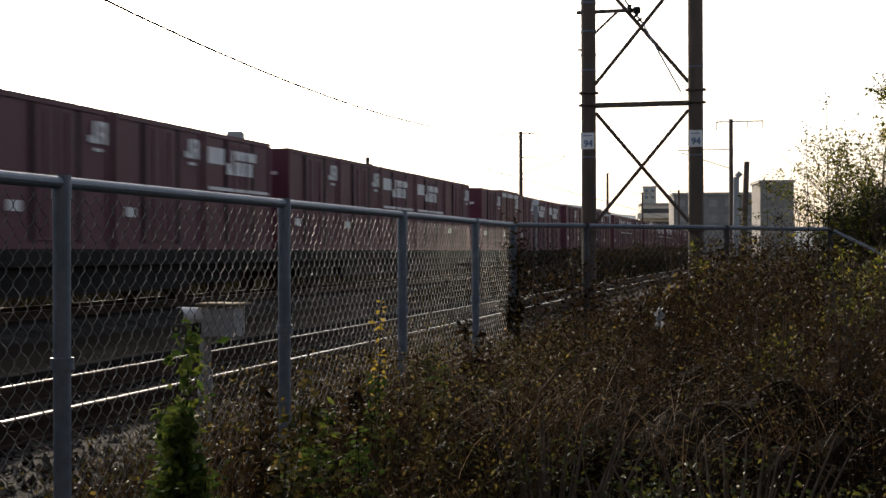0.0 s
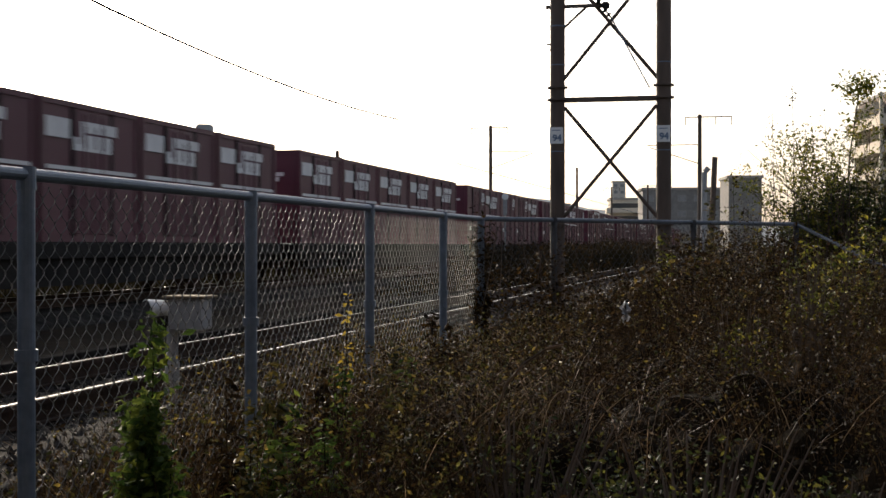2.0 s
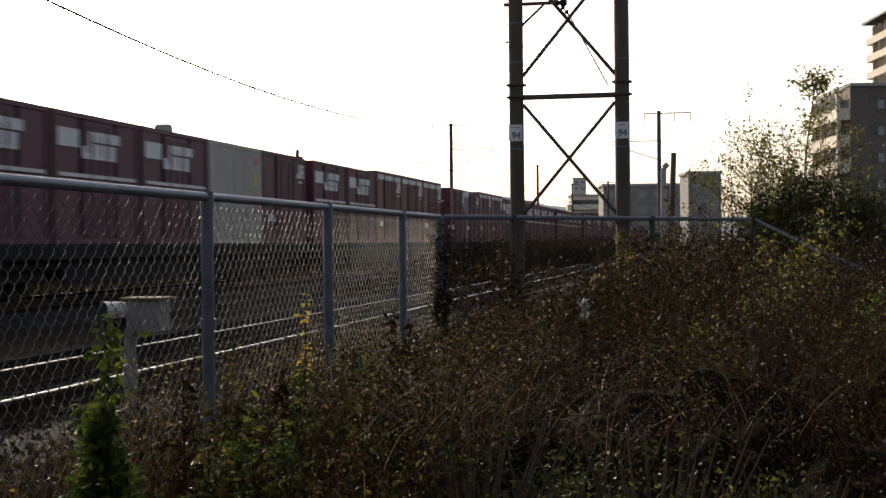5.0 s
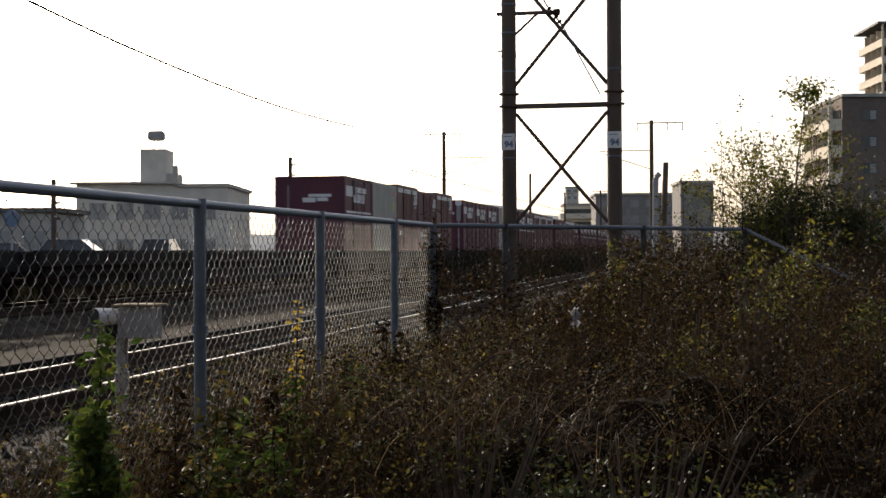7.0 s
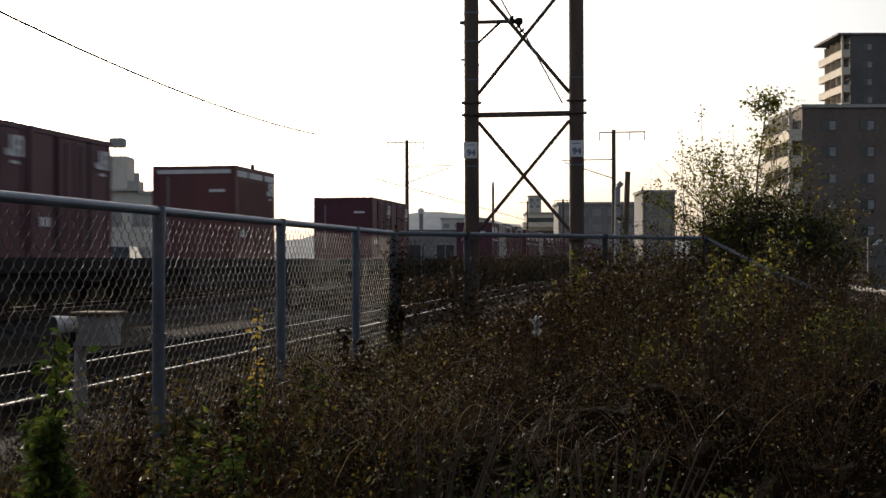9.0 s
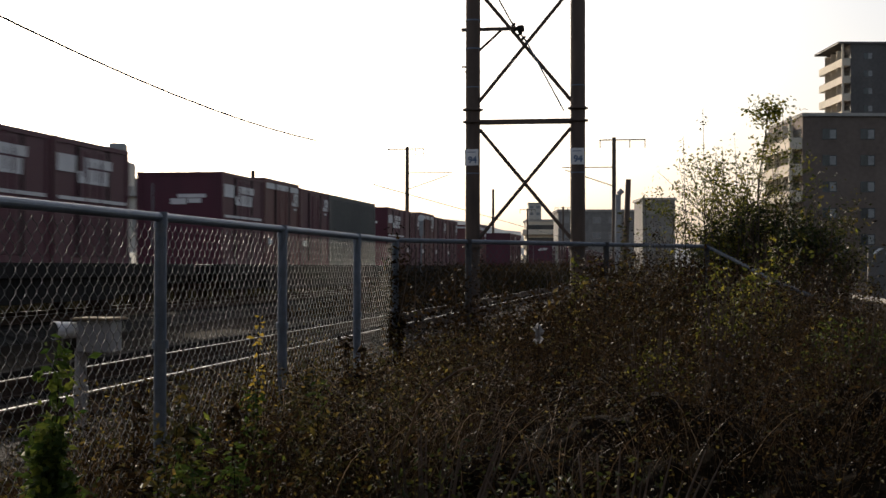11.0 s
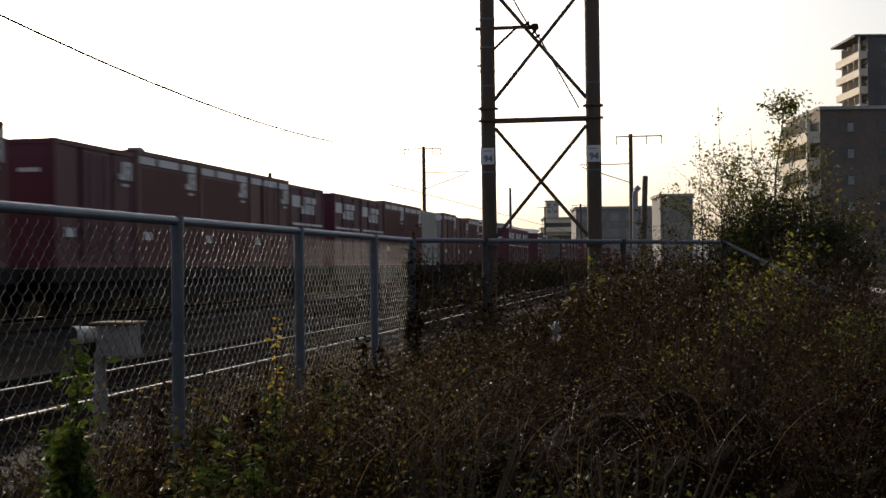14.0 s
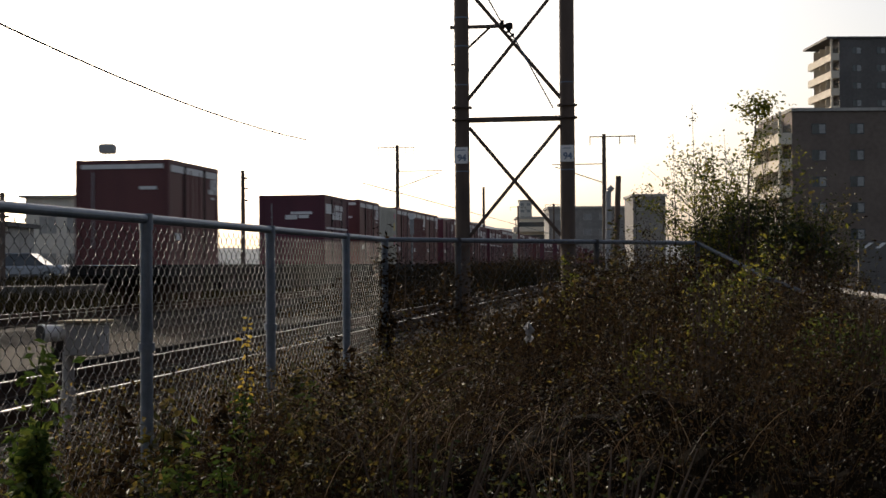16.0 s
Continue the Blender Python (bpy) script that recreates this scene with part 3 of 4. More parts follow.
    rod = tubes(((-0.75, -y - 0.01, 0.4), (-0.75, -y - 0.01, h - 0.3), 0.02), n=6)
    part("end_rod", rod, M_BOX, c)
    return c


def wagon():
    w = thing("container_wagon", "dark grey-brown flat container wagon on two bogies", "freight wagon", group="wagons of the freight train")
    hl = 10.05
    bm = bmesh.new()
    for sx in (-1, 1):
        box(bm, sx * 1.2 - 0.09, sx * 1.2 + 0.09, -hl, hl, -0.3, -0.02, bevel=0.01)
        box(bm, sx * 1.12 - 0.05, sx * 1.12 + 0.05, -5.4, 5.4, -0.78, -0.3)
        box(bm, sx * 1.1 - 0.03, sx * 1.1 + 0.03, -9.6, -4.6, -0.48, -0.3)
        box(bm, sx * 1.1 - 0.03, sx * 1.1 + 0.03, 4.6, 9.6, -0.48, -0.3)
    for i in range(11):
        y = -hl + 0.1 + i * (2 * hl - 0.2) / 10
        box(bm, -1.15, 1.15, y - 0.09, y + 0.09, -0.26, -0.03)
    box(bm, -0.3, 0.3, -hl, hl, -0.4, -0.06)
    part("underframe", bm, M_CAR_DARK, w)
    part("deck_edge", boxes((1.1, 1.28, -hl, hl, -0.02, -0.003)), M_CAR_DARK, w)
    for r in ((-0.8, 0.9, -2.4, -1.2, -0.75, -0.35), (0.2, 1.0, 0.6, 1.8, -0.8, -0.35), (-0.9, 0.3, 2.6, 3.4, -0.72, -0.35)):
        part("brake_gear", boxes(r, bevel=0.03), M_CAR_DARK, w)
    for sy in (-7.1, 7.1):
        bog = part("bogie", boxes((0.88, 1.02, sy - 1.35, sy + 1.35, -0.72, -0.45), (-1.02, -0.88, sy - 1.35, sy + 1.35, -0.72, -0.45), (-1.0, 1.0, sy - 0.25, sy + 0.25, -0.7, -0.35), bevel=0.03), M_CAR_DARK, w)
        for ay in (-0.95, 0.95):
            part("wheelset", tubes(((-0.63, sy + ay, -0.62), (-0.5, sy + ay, -0.62), 0.43), ((0.5, sy + ay, -0.62), (0.63, sy + ay, -0.62), 0.43), ((-0.95, sy + ay, -0.62), (0.95, sy + ay, -0.62), 0.08), n=24), M_RAIL, bog)
    for sy in (-1, 1):
        part("coupler", boxes((-0.12, 0.12, min(sy * hl, sy * (hl + 0.72)), max(sy * hl, sy * (hl + 0.72)), -0.32, -0.12), bevel=0.02), M_CAR_DARK, w)
    return w


# each wagon: place of its first slot at the start of the clip, and what stands in its five slots
TRAIN = [
    (161.0, "JFJJF"), (139.5, "FFJJJ"), (118.0, "JTJFF"), (96.5, "JFFJJ"), (75.0, "JJFJT"), (53.4, "JTJFF"),
    (31.6, "JJFFJ"), (10.8, "JFJJF"), (-11.0, "FFFFF"), (-32.5, "FFFFF"), (-54.3, "JJTTF"), (-76.0, "FFTTT"),
    (-96.5, "FFFWJ"), (-119.1, "FWTJT"), (-140.2, "-----"), (-161.2, "-JJ--"), (-182.9, "--C--"), (-203.2, "FJTJJ"),
    (-225.2, "FTJG-"), (-247.3, "-FFF-"), (-268.6, "TJC-T"), (-289.95, "FFCCW"), (-311.0, "JCCTF"), (-332.5, "TWTCT"),
    (-354.1, "T---F"),
]
ROLLING = []


def train():
    masters = {k: container(k) for k in "FJTCWG"}
    car = wagon()
    used = set()

    def placed(master, key, x, s, z):
        ob = master if key not in used else copy_thing(master, pose(x, s, z))
        used.add(key)
        ob.matrix_basis = pose(x, s, z)
        ROLLING.append((ob, x, s, z))

    for start, slots in TRAIN:
        placed(car, "wagon", SIDE_X - W / 2, start + 9.8, DECK_Z)
        for i, k in enumerate(slots):
            if k != "-":
                half = 3.8 if k == "G" else L / 2
                placed(masters[k], k, SIDE_X - W / 2, start + i * 3.95 + half + 0.04, DECK_Z)


# ---- buildings and distance ----
def window_part(name, x0, x1, z0, z1, y, parent, glass=None, frame_mat=None):
    fr = part(name, boxes((x0 - 0.06, x1 + 0.06, y - 0.04, y + 0.02, z0 - 0.06, z0), (x0 - 0.06, x1 + 0.06, y - 0.04, y + 0.02, z1, z1 + 0.06), (x0 - 0.06, x0, y - 0.04, y + 0.02, z0, z1), (x1, x1 + 0.06, y - 0.04, y + 0.02, z0, z1), ((x0 + x1) / 2 - 0.03, (x0 + x1) / 2 + 0.03, y - 0.03, y + 0.02, z0, z1)), frame_mat or M_CONC, parent)
    part("pane", boxes((x0, x1, y - 0.012, y, z0, z1)), glass or M_GLASS, fr)
    return fr


def low_block():
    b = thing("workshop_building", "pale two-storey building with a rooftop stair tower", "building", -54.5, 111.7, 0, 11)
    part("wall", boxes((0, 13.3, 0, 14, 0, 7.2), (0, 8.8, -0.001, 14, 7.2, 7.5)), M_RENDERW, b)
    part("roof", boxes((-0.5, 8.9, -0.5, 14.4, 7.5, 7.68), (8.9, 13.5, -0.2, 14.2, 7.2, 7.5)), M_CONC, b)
    tw = part("stair_tower", boxes((5.3, 7.6, 1.5, 5, 7.5, 10.7), bevel=0.03), M_RENDERW, b)
    part("roof_box", boxes((7.6, 8.6, 1.5, 4, 7.5, 8.5), (8.2, 8.6, 1.6, 2, 8.5, 9.2)), M_CONC, tw)
    tank = thing("water_tank", "pale rooftop water tank on a short stand", "water tank", -48.75, 115.3, 10.7, 11)
    part("stand", tubes(((0, 0, 0), (0.12, 0, 0.85), 0.05), ((0.5, 0, 0), (0.4, 0, 0.85), 0.05), n=6), M_BOX, tank)
    part("drum", boxes((-0.45, 0.95, -0.6, 0.6, 0.8, 1.65), bevel=0.15), M_BOX, tank)
    for i in range(5):
        for j in range(2):
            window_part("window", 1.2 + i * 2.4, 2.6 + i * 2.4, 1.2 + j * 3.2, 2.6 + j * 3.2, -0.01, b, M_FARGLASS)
    h = thing("low_house", "low grey house with a dark flat roof", "house", -30.5, 123, 0, 11)
    part("wall", boxes((0, 12, 0, 8, 0, 3.9)), M_TOWN, h)
    part("roof", boxes((-0.4, 12.4, -0.4, 8.4, 3.9, 4.2)), M_TILED, h)
    for i in range(4):
        window_part("window", 1 + i * 2.8, 2.6 + i * 2.8, 1.4, 2.8, -0.01, h)
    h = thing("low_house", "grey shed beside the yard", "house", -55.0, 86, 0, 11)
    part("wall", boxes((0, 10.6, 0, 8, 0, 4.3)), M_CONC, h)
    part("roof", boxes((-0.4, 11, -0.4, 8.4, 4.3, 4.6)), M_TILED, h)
    for i in range(4):
        window_part("window", 0.7 + i * 2.6, 2.3 + i * 2.6, 1.4, 3.0, -0.01, h, M_FARGLASS)


def apartment(label, x, y, rz, floors, width, depth, walls, roof_over, fh=2.9):
    """Tower block: the balcony side along its depth (local -x), the windowed side along its width (local -y)."""
    b = thing("apartment_building", label, "apartment building", x, y, 0, rz)
    top = floors * fh
    part("wall", boxes((0, width, 0, depth, 0, top + 0.6)), walls, b)
    part("roof", boxes((-roof_over, width + 0.2, -0.25, depth + 0.2, top + 0.6, top + 0.95)), M_CONC if roof_over < 1 else M_TILED, b)
    for f in range(floors):
        z = f * fh
        bal = part("balcony", boxes((-1.4, 0, 0.25, depth, z - 0.1, z + 0.08), (-1.4, -1.26, 0.25, depth, z + 0.08, z + 1.15), (-1.4, 0, 0.1, 0.25, z - 0.1, z + 1.15)), M_CREAM, b)
        part("balcony_door", boxes((-0.06, -0.01, 0.5, depth - 0.5, z + 0.1, z + 2.2)), M_GLASS, bal)
        for i in range(1, 4):
            part("divider", boxes((-1.35, -0.02, i * depth / 4 - 0.06, i * depth / 4 + 0.06, z + 0.08, z + fh - 0.12)), M_CREAM, bal)
        n = int(width / 4.2)
        for i in range(n):
            win = window_part("window", 2.2 + i * 4.2, 3.7 + i * 4.2, z + 1.0, z + 2.1, -0.01, b, None, M_TILED)
            part("curtain", boxes((3.0 + i * 4.2, 3.66 + i * 4.2, -0.035, -0.026, z + 1.06, z + 2.04)), M_FARGLASS, win, "pale drawn curtain")
    part("pillar", boxes((-1.5, -1.2, -0.05, 0.24, 0, top + 0.6)), M_CREAM, b)
    return b


def distance():
    apartment("brown tiled apartment block with cream balconies", 14.5, 154, 10, 6, 26, 15, M_TILE, 0.12)
    apartment("tall dark apartment tower with cream balconies and overhanging roof", 30.6, 240, 10, 13, 30, 14, M_TILED, 2.2, 2.99)
    # pale walls here carry the haze of distance in their colour
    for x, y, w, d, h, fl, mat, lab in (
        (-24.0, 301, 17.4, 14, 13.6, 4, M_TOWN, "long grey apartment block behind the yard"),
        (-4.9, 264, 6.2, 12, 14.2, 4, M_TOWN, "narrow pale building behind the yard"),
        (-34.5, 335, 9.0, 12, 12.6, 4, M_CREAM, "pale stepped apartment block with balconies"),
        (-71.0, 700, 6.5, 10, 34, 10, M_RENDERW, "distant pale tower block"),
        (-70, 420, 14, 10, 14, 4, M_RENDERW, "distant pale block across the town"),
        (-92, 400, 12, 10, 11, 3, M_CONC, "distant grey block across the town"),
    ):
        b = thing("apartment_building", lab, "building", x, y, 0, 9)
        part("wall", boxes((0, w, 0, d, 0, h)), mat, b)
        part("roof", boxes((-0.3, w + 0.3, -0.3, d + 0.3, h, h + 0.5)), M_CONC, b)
        if mat is M_CREAM:
            for f in range(fl):
                z = f * h / fl
                bal = part("balcony", boxes((-1.0, w, -1.4, 0, z - 0.1, z + 0.1), (-1.0, w, -1.4, -1.25, z + 0.1, z + 1.15), (-1.0, -0.85, -1.25, d * 0.6, z + 0.1, z + 1.15), (-1.0, 0, 0, d * 0.6, z - 0.1, z + 0.1)), M_CREAM, b)
                part("balcony_door", boxes((0.3, w - 0.3, -0.06, -0.025, z + 0.15, z + 2.3)), M_GLASS, bal)
            continue
        n = max(2, int(w / 3.2))
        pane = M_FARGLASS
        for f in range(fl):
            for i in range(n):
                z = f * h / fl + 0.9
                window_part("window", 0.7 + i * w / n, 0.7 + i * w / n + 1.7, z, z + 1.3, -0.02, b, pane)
    # ridge behind the town, its haze painted on as a pale grey colour
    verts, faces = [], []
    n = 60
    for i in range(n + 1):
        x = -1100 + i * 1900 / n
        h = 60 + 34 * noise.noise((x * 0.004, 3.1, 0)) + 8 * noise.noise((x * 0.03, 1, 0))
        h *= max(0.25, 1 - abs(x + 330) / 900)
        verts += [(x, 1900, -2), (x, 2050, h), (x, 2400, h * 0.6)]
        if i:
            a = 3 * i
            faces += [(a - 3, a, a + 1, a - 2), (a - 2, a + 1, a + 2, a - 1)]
    tagged(raw("hill_backdrop", verts, faces, M_HILL, smooth=True), "low wooded hills far behind the town, haze painted into their colour", "hill", kind="structure")


def car(x, y, rz, label):
    c = thing("parked_car", label, "car", x, y, 0.67, rz, group="cars parked beyond the tracks")
    bm = boxes((-2.1, 2.1, -0.82, 0.82, 0.3, 0.86), bevel=0.12)
    part("body", bm, M_CARP, c)
    bm = bmesh.new()
    vs = [bm.verts.new(p) for p in ((-1.7, -0.75, 0.84), (1.2, -0.75, 0.84), (1.2, 0.75, 0.84), (-1.7, 0.75, 0.84), (-1.25, -0.62, 1.42), (0.45, -0.62, 1.42), (0.45, 0.62, 1.42), (-1.25, 0.62, 1.42))]
    for f in ((0, 1, 5, 4), (1, 2, 6, 5), (2, 3, 7, 6), (3, 0, 4, 7)):
        bm.faces.new([vs[i] for i in f])
    cab = part("cabin_glass", bm, M_GLASS, c)
    part("roof", boxes((-1.25, 0.45, -0.63, 0.63, 1.415, 1.46), bevel=0.02), M_CARP, c)
    for sx in (-1.3, 1.3):
        for sy in (-0.72, 0.72):
            w = part("wheel", tubes(((sx, sy - 0.1, 0.26), (sx, sy + 0.1, 0.26), 0.31), n=16), M_RUBBER, c)
            part("rim", tubes(((sx, sy - 0.11, 0.26), (sx, sy + 0.11, 0.26), 0.19), n=12), M_BOX, w)
    return c


def parking():
    tagged(part("parking_lot", boxes((-70, -25, 54, 84, -0.05, 0.62)), M_WALL), "raised worn asphalt parking lot beyond the tracks", "parking lot", kind="structure")
    p = thing("road_sign", "round blue road sign on a grey pole", "sign", -29.0, 53.4, 0)
    part("pole", tubes(((0, 0, 0), (0, 0, 3.3), 0.05), n=8), M_BOX, p)
    part("disc", tubes(((0, -0.03, 2.9), (0, -0.08, 2.9), 0.36), n=20), M_SIGNBLUE, p)


def cars():
    car(-43.0, 79, 14, "silver car parked beyond the tracks")
    car(-31.0, 63.5, 9, "pale grey car parked beyond the tracks")
    car(-27.5, 66, 100, "white car parked beyond the tracks")
    car(-49.0, 80, 20, "dark grey car parked by a pole")


# ---- plants ----
def blades(rng, n, place, height, width, lean, segs=3):
    """Tapered bent strips. place(rng) -> x, y, z, scale."""
    verts, faces = [], []
    for _ in range(n):
        x, y, z, sc = place(rng)
        h = height * sc * rng.uniform(0.55, 1.15)
        a = rng.uniform(0, 2 * math.pi)
        b = rng.uniform(0, 2 * math.pi)
        le = lean * rng.uniform(0.1, 1.0) * h
        dx, dy = math.cos(a), math.sin(a)
        wx, wy = math.cos(b) * width, math.sin(b) * width
        n0 = len(verts)
        for k in range(segs + 1):
            u = k / segs
            px, py, pz = x + dx * le * u * u, y + dy * le * u * u, z + h * u * (1 - 0.25 * lean * u * u)
            f = 1 - 0.85 * u
            verts += [(px - wx * f, py - wy * f, pz), (px + wx * f, py + wy * f, pz)]
        for k in range(segs):
            q = n0 + 2 * k
            faces.append((q, q + 1, q + 3, q + 2))
    return verts, faces


def leaves(rng, n, place, size, droop=0.4, slim=0.24):
    """Small pointed leaves, two bent faces each. place(rng) -> x, y, z."""
    verts, faces = [], []
    for _ in range(n):
        p = Vector(place(rng))
        s = size * rng.uniform(0.5, 1.3)
        d = Vector((rng.normal(), rng.normal(), rng.normal() * 0.6 - droop)).normalized()
        w = d.cross(Vector((rng.normal(), rng.normal(), rng.normal()))).normalized()
        up = d.cross(w)
        n0 = len(verts)
        verts += [p, p + d * s * 0.5 + w * s * slim + up * s * 0.08, p + d * s, p + d * s * 0.5 - w * s * slim + up * s * 0.08]
        faces += [(n0, n0 + 1, n0 + 2), (n0, n0 + 2, n0 + 3)]
    return verts, faces


def hollow(x, y):
    """1 in the dip before the ridge, kept low and sparse to read as shade, 0 away from it."""
    return math.exp(-((x + 0.3) / 1.15) ** 2 - ((y - 5.3) / 1.6) ** 2)


def thicket_height(x, y):
    """Height of the brown thicket: low beside the fence, a ridge across its middle, highest by the fence's end."""
    far = min(1.0, max(0.0, (y - 3.5) / 8.5))
    right = min(1.0, max(0.0, (x + 2.3) / 2.4))
    h = 0.36 + 0.46 * far + 0.74 * right * far
    # ridge shaped to throw shade over the dip in front of it
    h += 0.3 * math.exp(-((y - 7.9 - 0.3 * x) / 0.9) ** 2) * min(1.0, max(0.0, (x + 2.0) / 0.6)) * min(1.0, max(0.0, (2.2 - x) / 1.2))
    h *= 1 - 0.42 * hollow(x, y)
    if y > 9:
        h -= 0.55 * max(0.0, x - 1.0)
    lump = 0.82 + 0.45 * noise.noise((x * 0.9, y * 0.9, 2.0)) + 0.55 * noise.noise((x * 2.2, y * 2.2, 7.0)) + 0.25 * noise.noise((x * 5.1, y * 5.1, 3.0))
    return max(0.2, h) * lump


def shade_core():
    """Near-black mound added under the outer stems and leaves to stop light and read as deep shade."""
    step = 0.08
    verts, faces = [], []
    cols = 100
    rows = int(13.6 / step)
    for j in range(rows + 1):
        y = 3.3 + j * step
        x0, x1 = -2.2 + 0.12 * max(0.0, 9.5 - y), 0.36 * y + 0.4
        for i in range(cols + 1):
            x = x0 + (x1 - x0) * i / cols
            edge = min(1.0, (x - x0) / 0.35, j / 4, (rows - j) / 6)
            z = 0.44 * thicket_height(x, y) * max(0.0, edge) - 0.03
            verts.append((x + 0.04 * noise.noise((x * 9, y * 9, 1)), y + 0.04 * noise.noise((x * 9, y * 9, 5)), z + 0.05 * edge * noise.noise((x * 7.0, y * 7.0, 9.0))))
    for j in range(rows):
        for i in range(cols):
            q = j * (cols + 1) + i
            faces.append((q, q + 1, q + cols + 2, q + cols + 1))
    tagged(raw("shade_core", verts, faces, M_SHADECORE), "near-black core under the thicket, standing in for deep shade", "weeds", kind="stuff")


def in_thicket(rng):
    """A place in the thicket, seldom in the hollow or in the gaps between its clumps."""
    while True:
        y = 4.3 + 12.6 * rng.random() ** 0.85
        x = rng.uniform(-2.28, 0.36 * y + 0.3)
        clump = 0.75 + 1.5 * noise.noise((x * 1.1, y * 0.8, 50.0)) + 0.9 * noise.noise((x * 2.6, y * 2.0, 60.0))
        keep = max(0.2, min(1.0, clump)) * (1 - 0.9 * hollow(x, y)) * (0.38 + 0.62 * min(1.0, max(0.0, (y - 5.0) / 5.0)))
        if x > -2.25 + 0.12 * max(0.0, 9.5 - y) and rng.random() < keep:
            return x, y


def thicket():
    rng = np.random.default_rng(11)

    def stem(r):
        x, y = in_thicket(r)
        return x, y, -0.02, thicket_height(x, y)

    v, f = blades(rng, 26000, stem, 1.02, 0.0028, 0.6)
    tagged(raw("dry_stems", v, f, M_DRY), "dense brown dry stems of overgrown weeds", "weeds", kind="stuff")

    def tuft(r):
        while True:
            x, y = in_thicket(r)
            if noise.noise((x * 1.3, y * 1.3, 14.0)) > 0.12:
                return x, y, 0.0, thicket_height(x, y)

    v, f = blades(rng, 900, tuft, 1.25, 0.0028, 1.4, segs=8)
    tagged(raw("arching_grass", v, f, M_STRAW), "arching pale straw grass over the thicket", "grass", kind="stuff")

    def leafy(r):
        x, y = in_thicket(r)
        return x, y, thicket_height(x, y) * r.uniform(0.36, 1.06)

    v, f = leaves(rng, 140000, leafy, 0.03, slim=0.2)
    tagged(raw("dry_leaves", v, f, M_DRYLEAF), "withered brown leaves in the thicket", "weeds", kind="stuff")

    def patchy(r):
        while True:
            x, y, z = leafy(r)
            if noise.noise((x * 0.8, y * 0.8, 31.0)) > 0.05:
                return x, y, z

    v, f = leaves(rng, 20000, patchy, 0.027)
    tagged(raw("olive_leaves", v, f, M_OLIVE), "olive and yellowing leaves among dry weeds", "weeds", kind="stuff")

    def yellowing(r):
        while True:
            x, y, z = patchy(r)
            if x > 0.1 and y > 8.0 and noise.noise((x * 2.0, y * 2.0, 77.0)) > 0.1:
                return x, y, z

    v, f = leaves(rng, 2600, yellowing, 0.034)
    tagged(raw("yellowing_leaves", v, f, M_SHRUB), "scattered yellow-green leaves in the thicket", "weeds", kind="stuff")

    def speck(r):
        x, y = in_thicket(r)
        return x, y, thicket_height(x, y) * r.uniform(0.6, 1.08)

    # small pale flecks imitate sun sparkles on the leaf tops
    v, f = leaves(rng, 1700, speck, 0.022)
    tagged(raw("seed_heads", v, f, M_STRAW), "pale straw flecks over the thicket, standing in for light sparkles", "weeds", kind="stuff")

    def verge(r):
        y = 3.0 + 8.6 * r.random() ** 0.8
        x = r.uniform(-3.2, -1.2)
        k = min(1.0, max(0.0, (y - 4.0) / 3.5))
        return x, y, 0.0, 0.36 + 0.33 * k + 0.4 * abs(noise.noise((x * 1.5, y * 0.9, 5)))

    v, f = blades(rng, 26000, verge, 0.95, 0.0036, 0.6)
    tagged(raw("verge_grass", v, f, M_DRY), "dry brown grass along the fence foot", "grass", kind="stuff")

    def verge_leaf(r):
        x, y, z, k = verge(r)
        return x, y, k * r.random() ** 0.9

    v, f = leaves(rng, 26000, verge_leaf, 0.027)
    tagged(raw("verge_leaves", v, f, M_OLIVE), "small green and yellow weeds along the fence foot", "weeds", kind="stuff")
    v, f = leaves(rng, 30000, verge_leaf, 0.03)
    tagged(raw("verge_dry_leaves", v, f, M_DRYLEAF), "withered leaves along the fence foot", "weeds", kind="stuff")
    v, f = blades(rng, 1500, verge, 1.15, 0.004, 0.8, segs=5)
    tagged(raw("verge_straw", v, f, M_STRAW), "pale straw stalks along the fence foot", "grass", kind="stuff")

    def beyond(r):
        y = 11.6 + 30 * r.random() ** 1.7
        x = r.uniform(-3.1, 0.3 * y + 0.5)
        rise = min(1.0, max(0.0, (x + 2.5) / 1.6))
        lump = 0.8 + 0.5 * noise.noise((x * 0.8, y * 0.5, 12.0))
        return x, y, 0.0, (0.66 + 0.72 * rise) * lump * (1.0 if x < 1.0 else max(0.25, 1.0 - 0.7 * (x - 1.0)))

    v, f = blades(rng, 30000, beyond, 1.0, 0.007, 0.5)
    tagged(raw("far_dry_grass", v, f, M_DRY), "tall brown grass beyond the fence", "grass", kind="stuff")

    def beyond_leaf(r):
        x, y, z, k = beyond(r)
        return x, y, k * r.random() ** 0.7

    v, f = leaves(rng, 34000, beyond_leaf, 0.075)
    tagged(raw("far_dry_leaves", v, f, M_DRYLEAF), "withered brown weeds beyond the fence", "weeds", kind="stuff")
    v, f = leaves(rng, 13000, beyond_leaf, 0.06)
    tagged(raw("far_olive_leaves", v, f, M_OLIVE), "yellowing leaves beyond the fence", "weeds", kind="stuff")

    def strip(r):
        y = 14 + 110 * r.random()
        x = r.uniform(-34, -15.4)
        return x, y, (0.6 if 54.2 < y < 83.8 and x < -25.2 else 0.0), (0.45 + 0.9 * abs(noise.noise((x * 0.4, y * 0.2, 8)))) * (1.0 if y < 70 else 2.0)

    v, f = blades(rng, 26000, strip, 1.0, 0.03, 0.6)
    tagged(raw("lineside_grass", v, f, M_SCRUB), "brown grass strip beyond the far track", "grass", kind="stuff")

    def between(r):
        y = 34 + 90 * r.random()
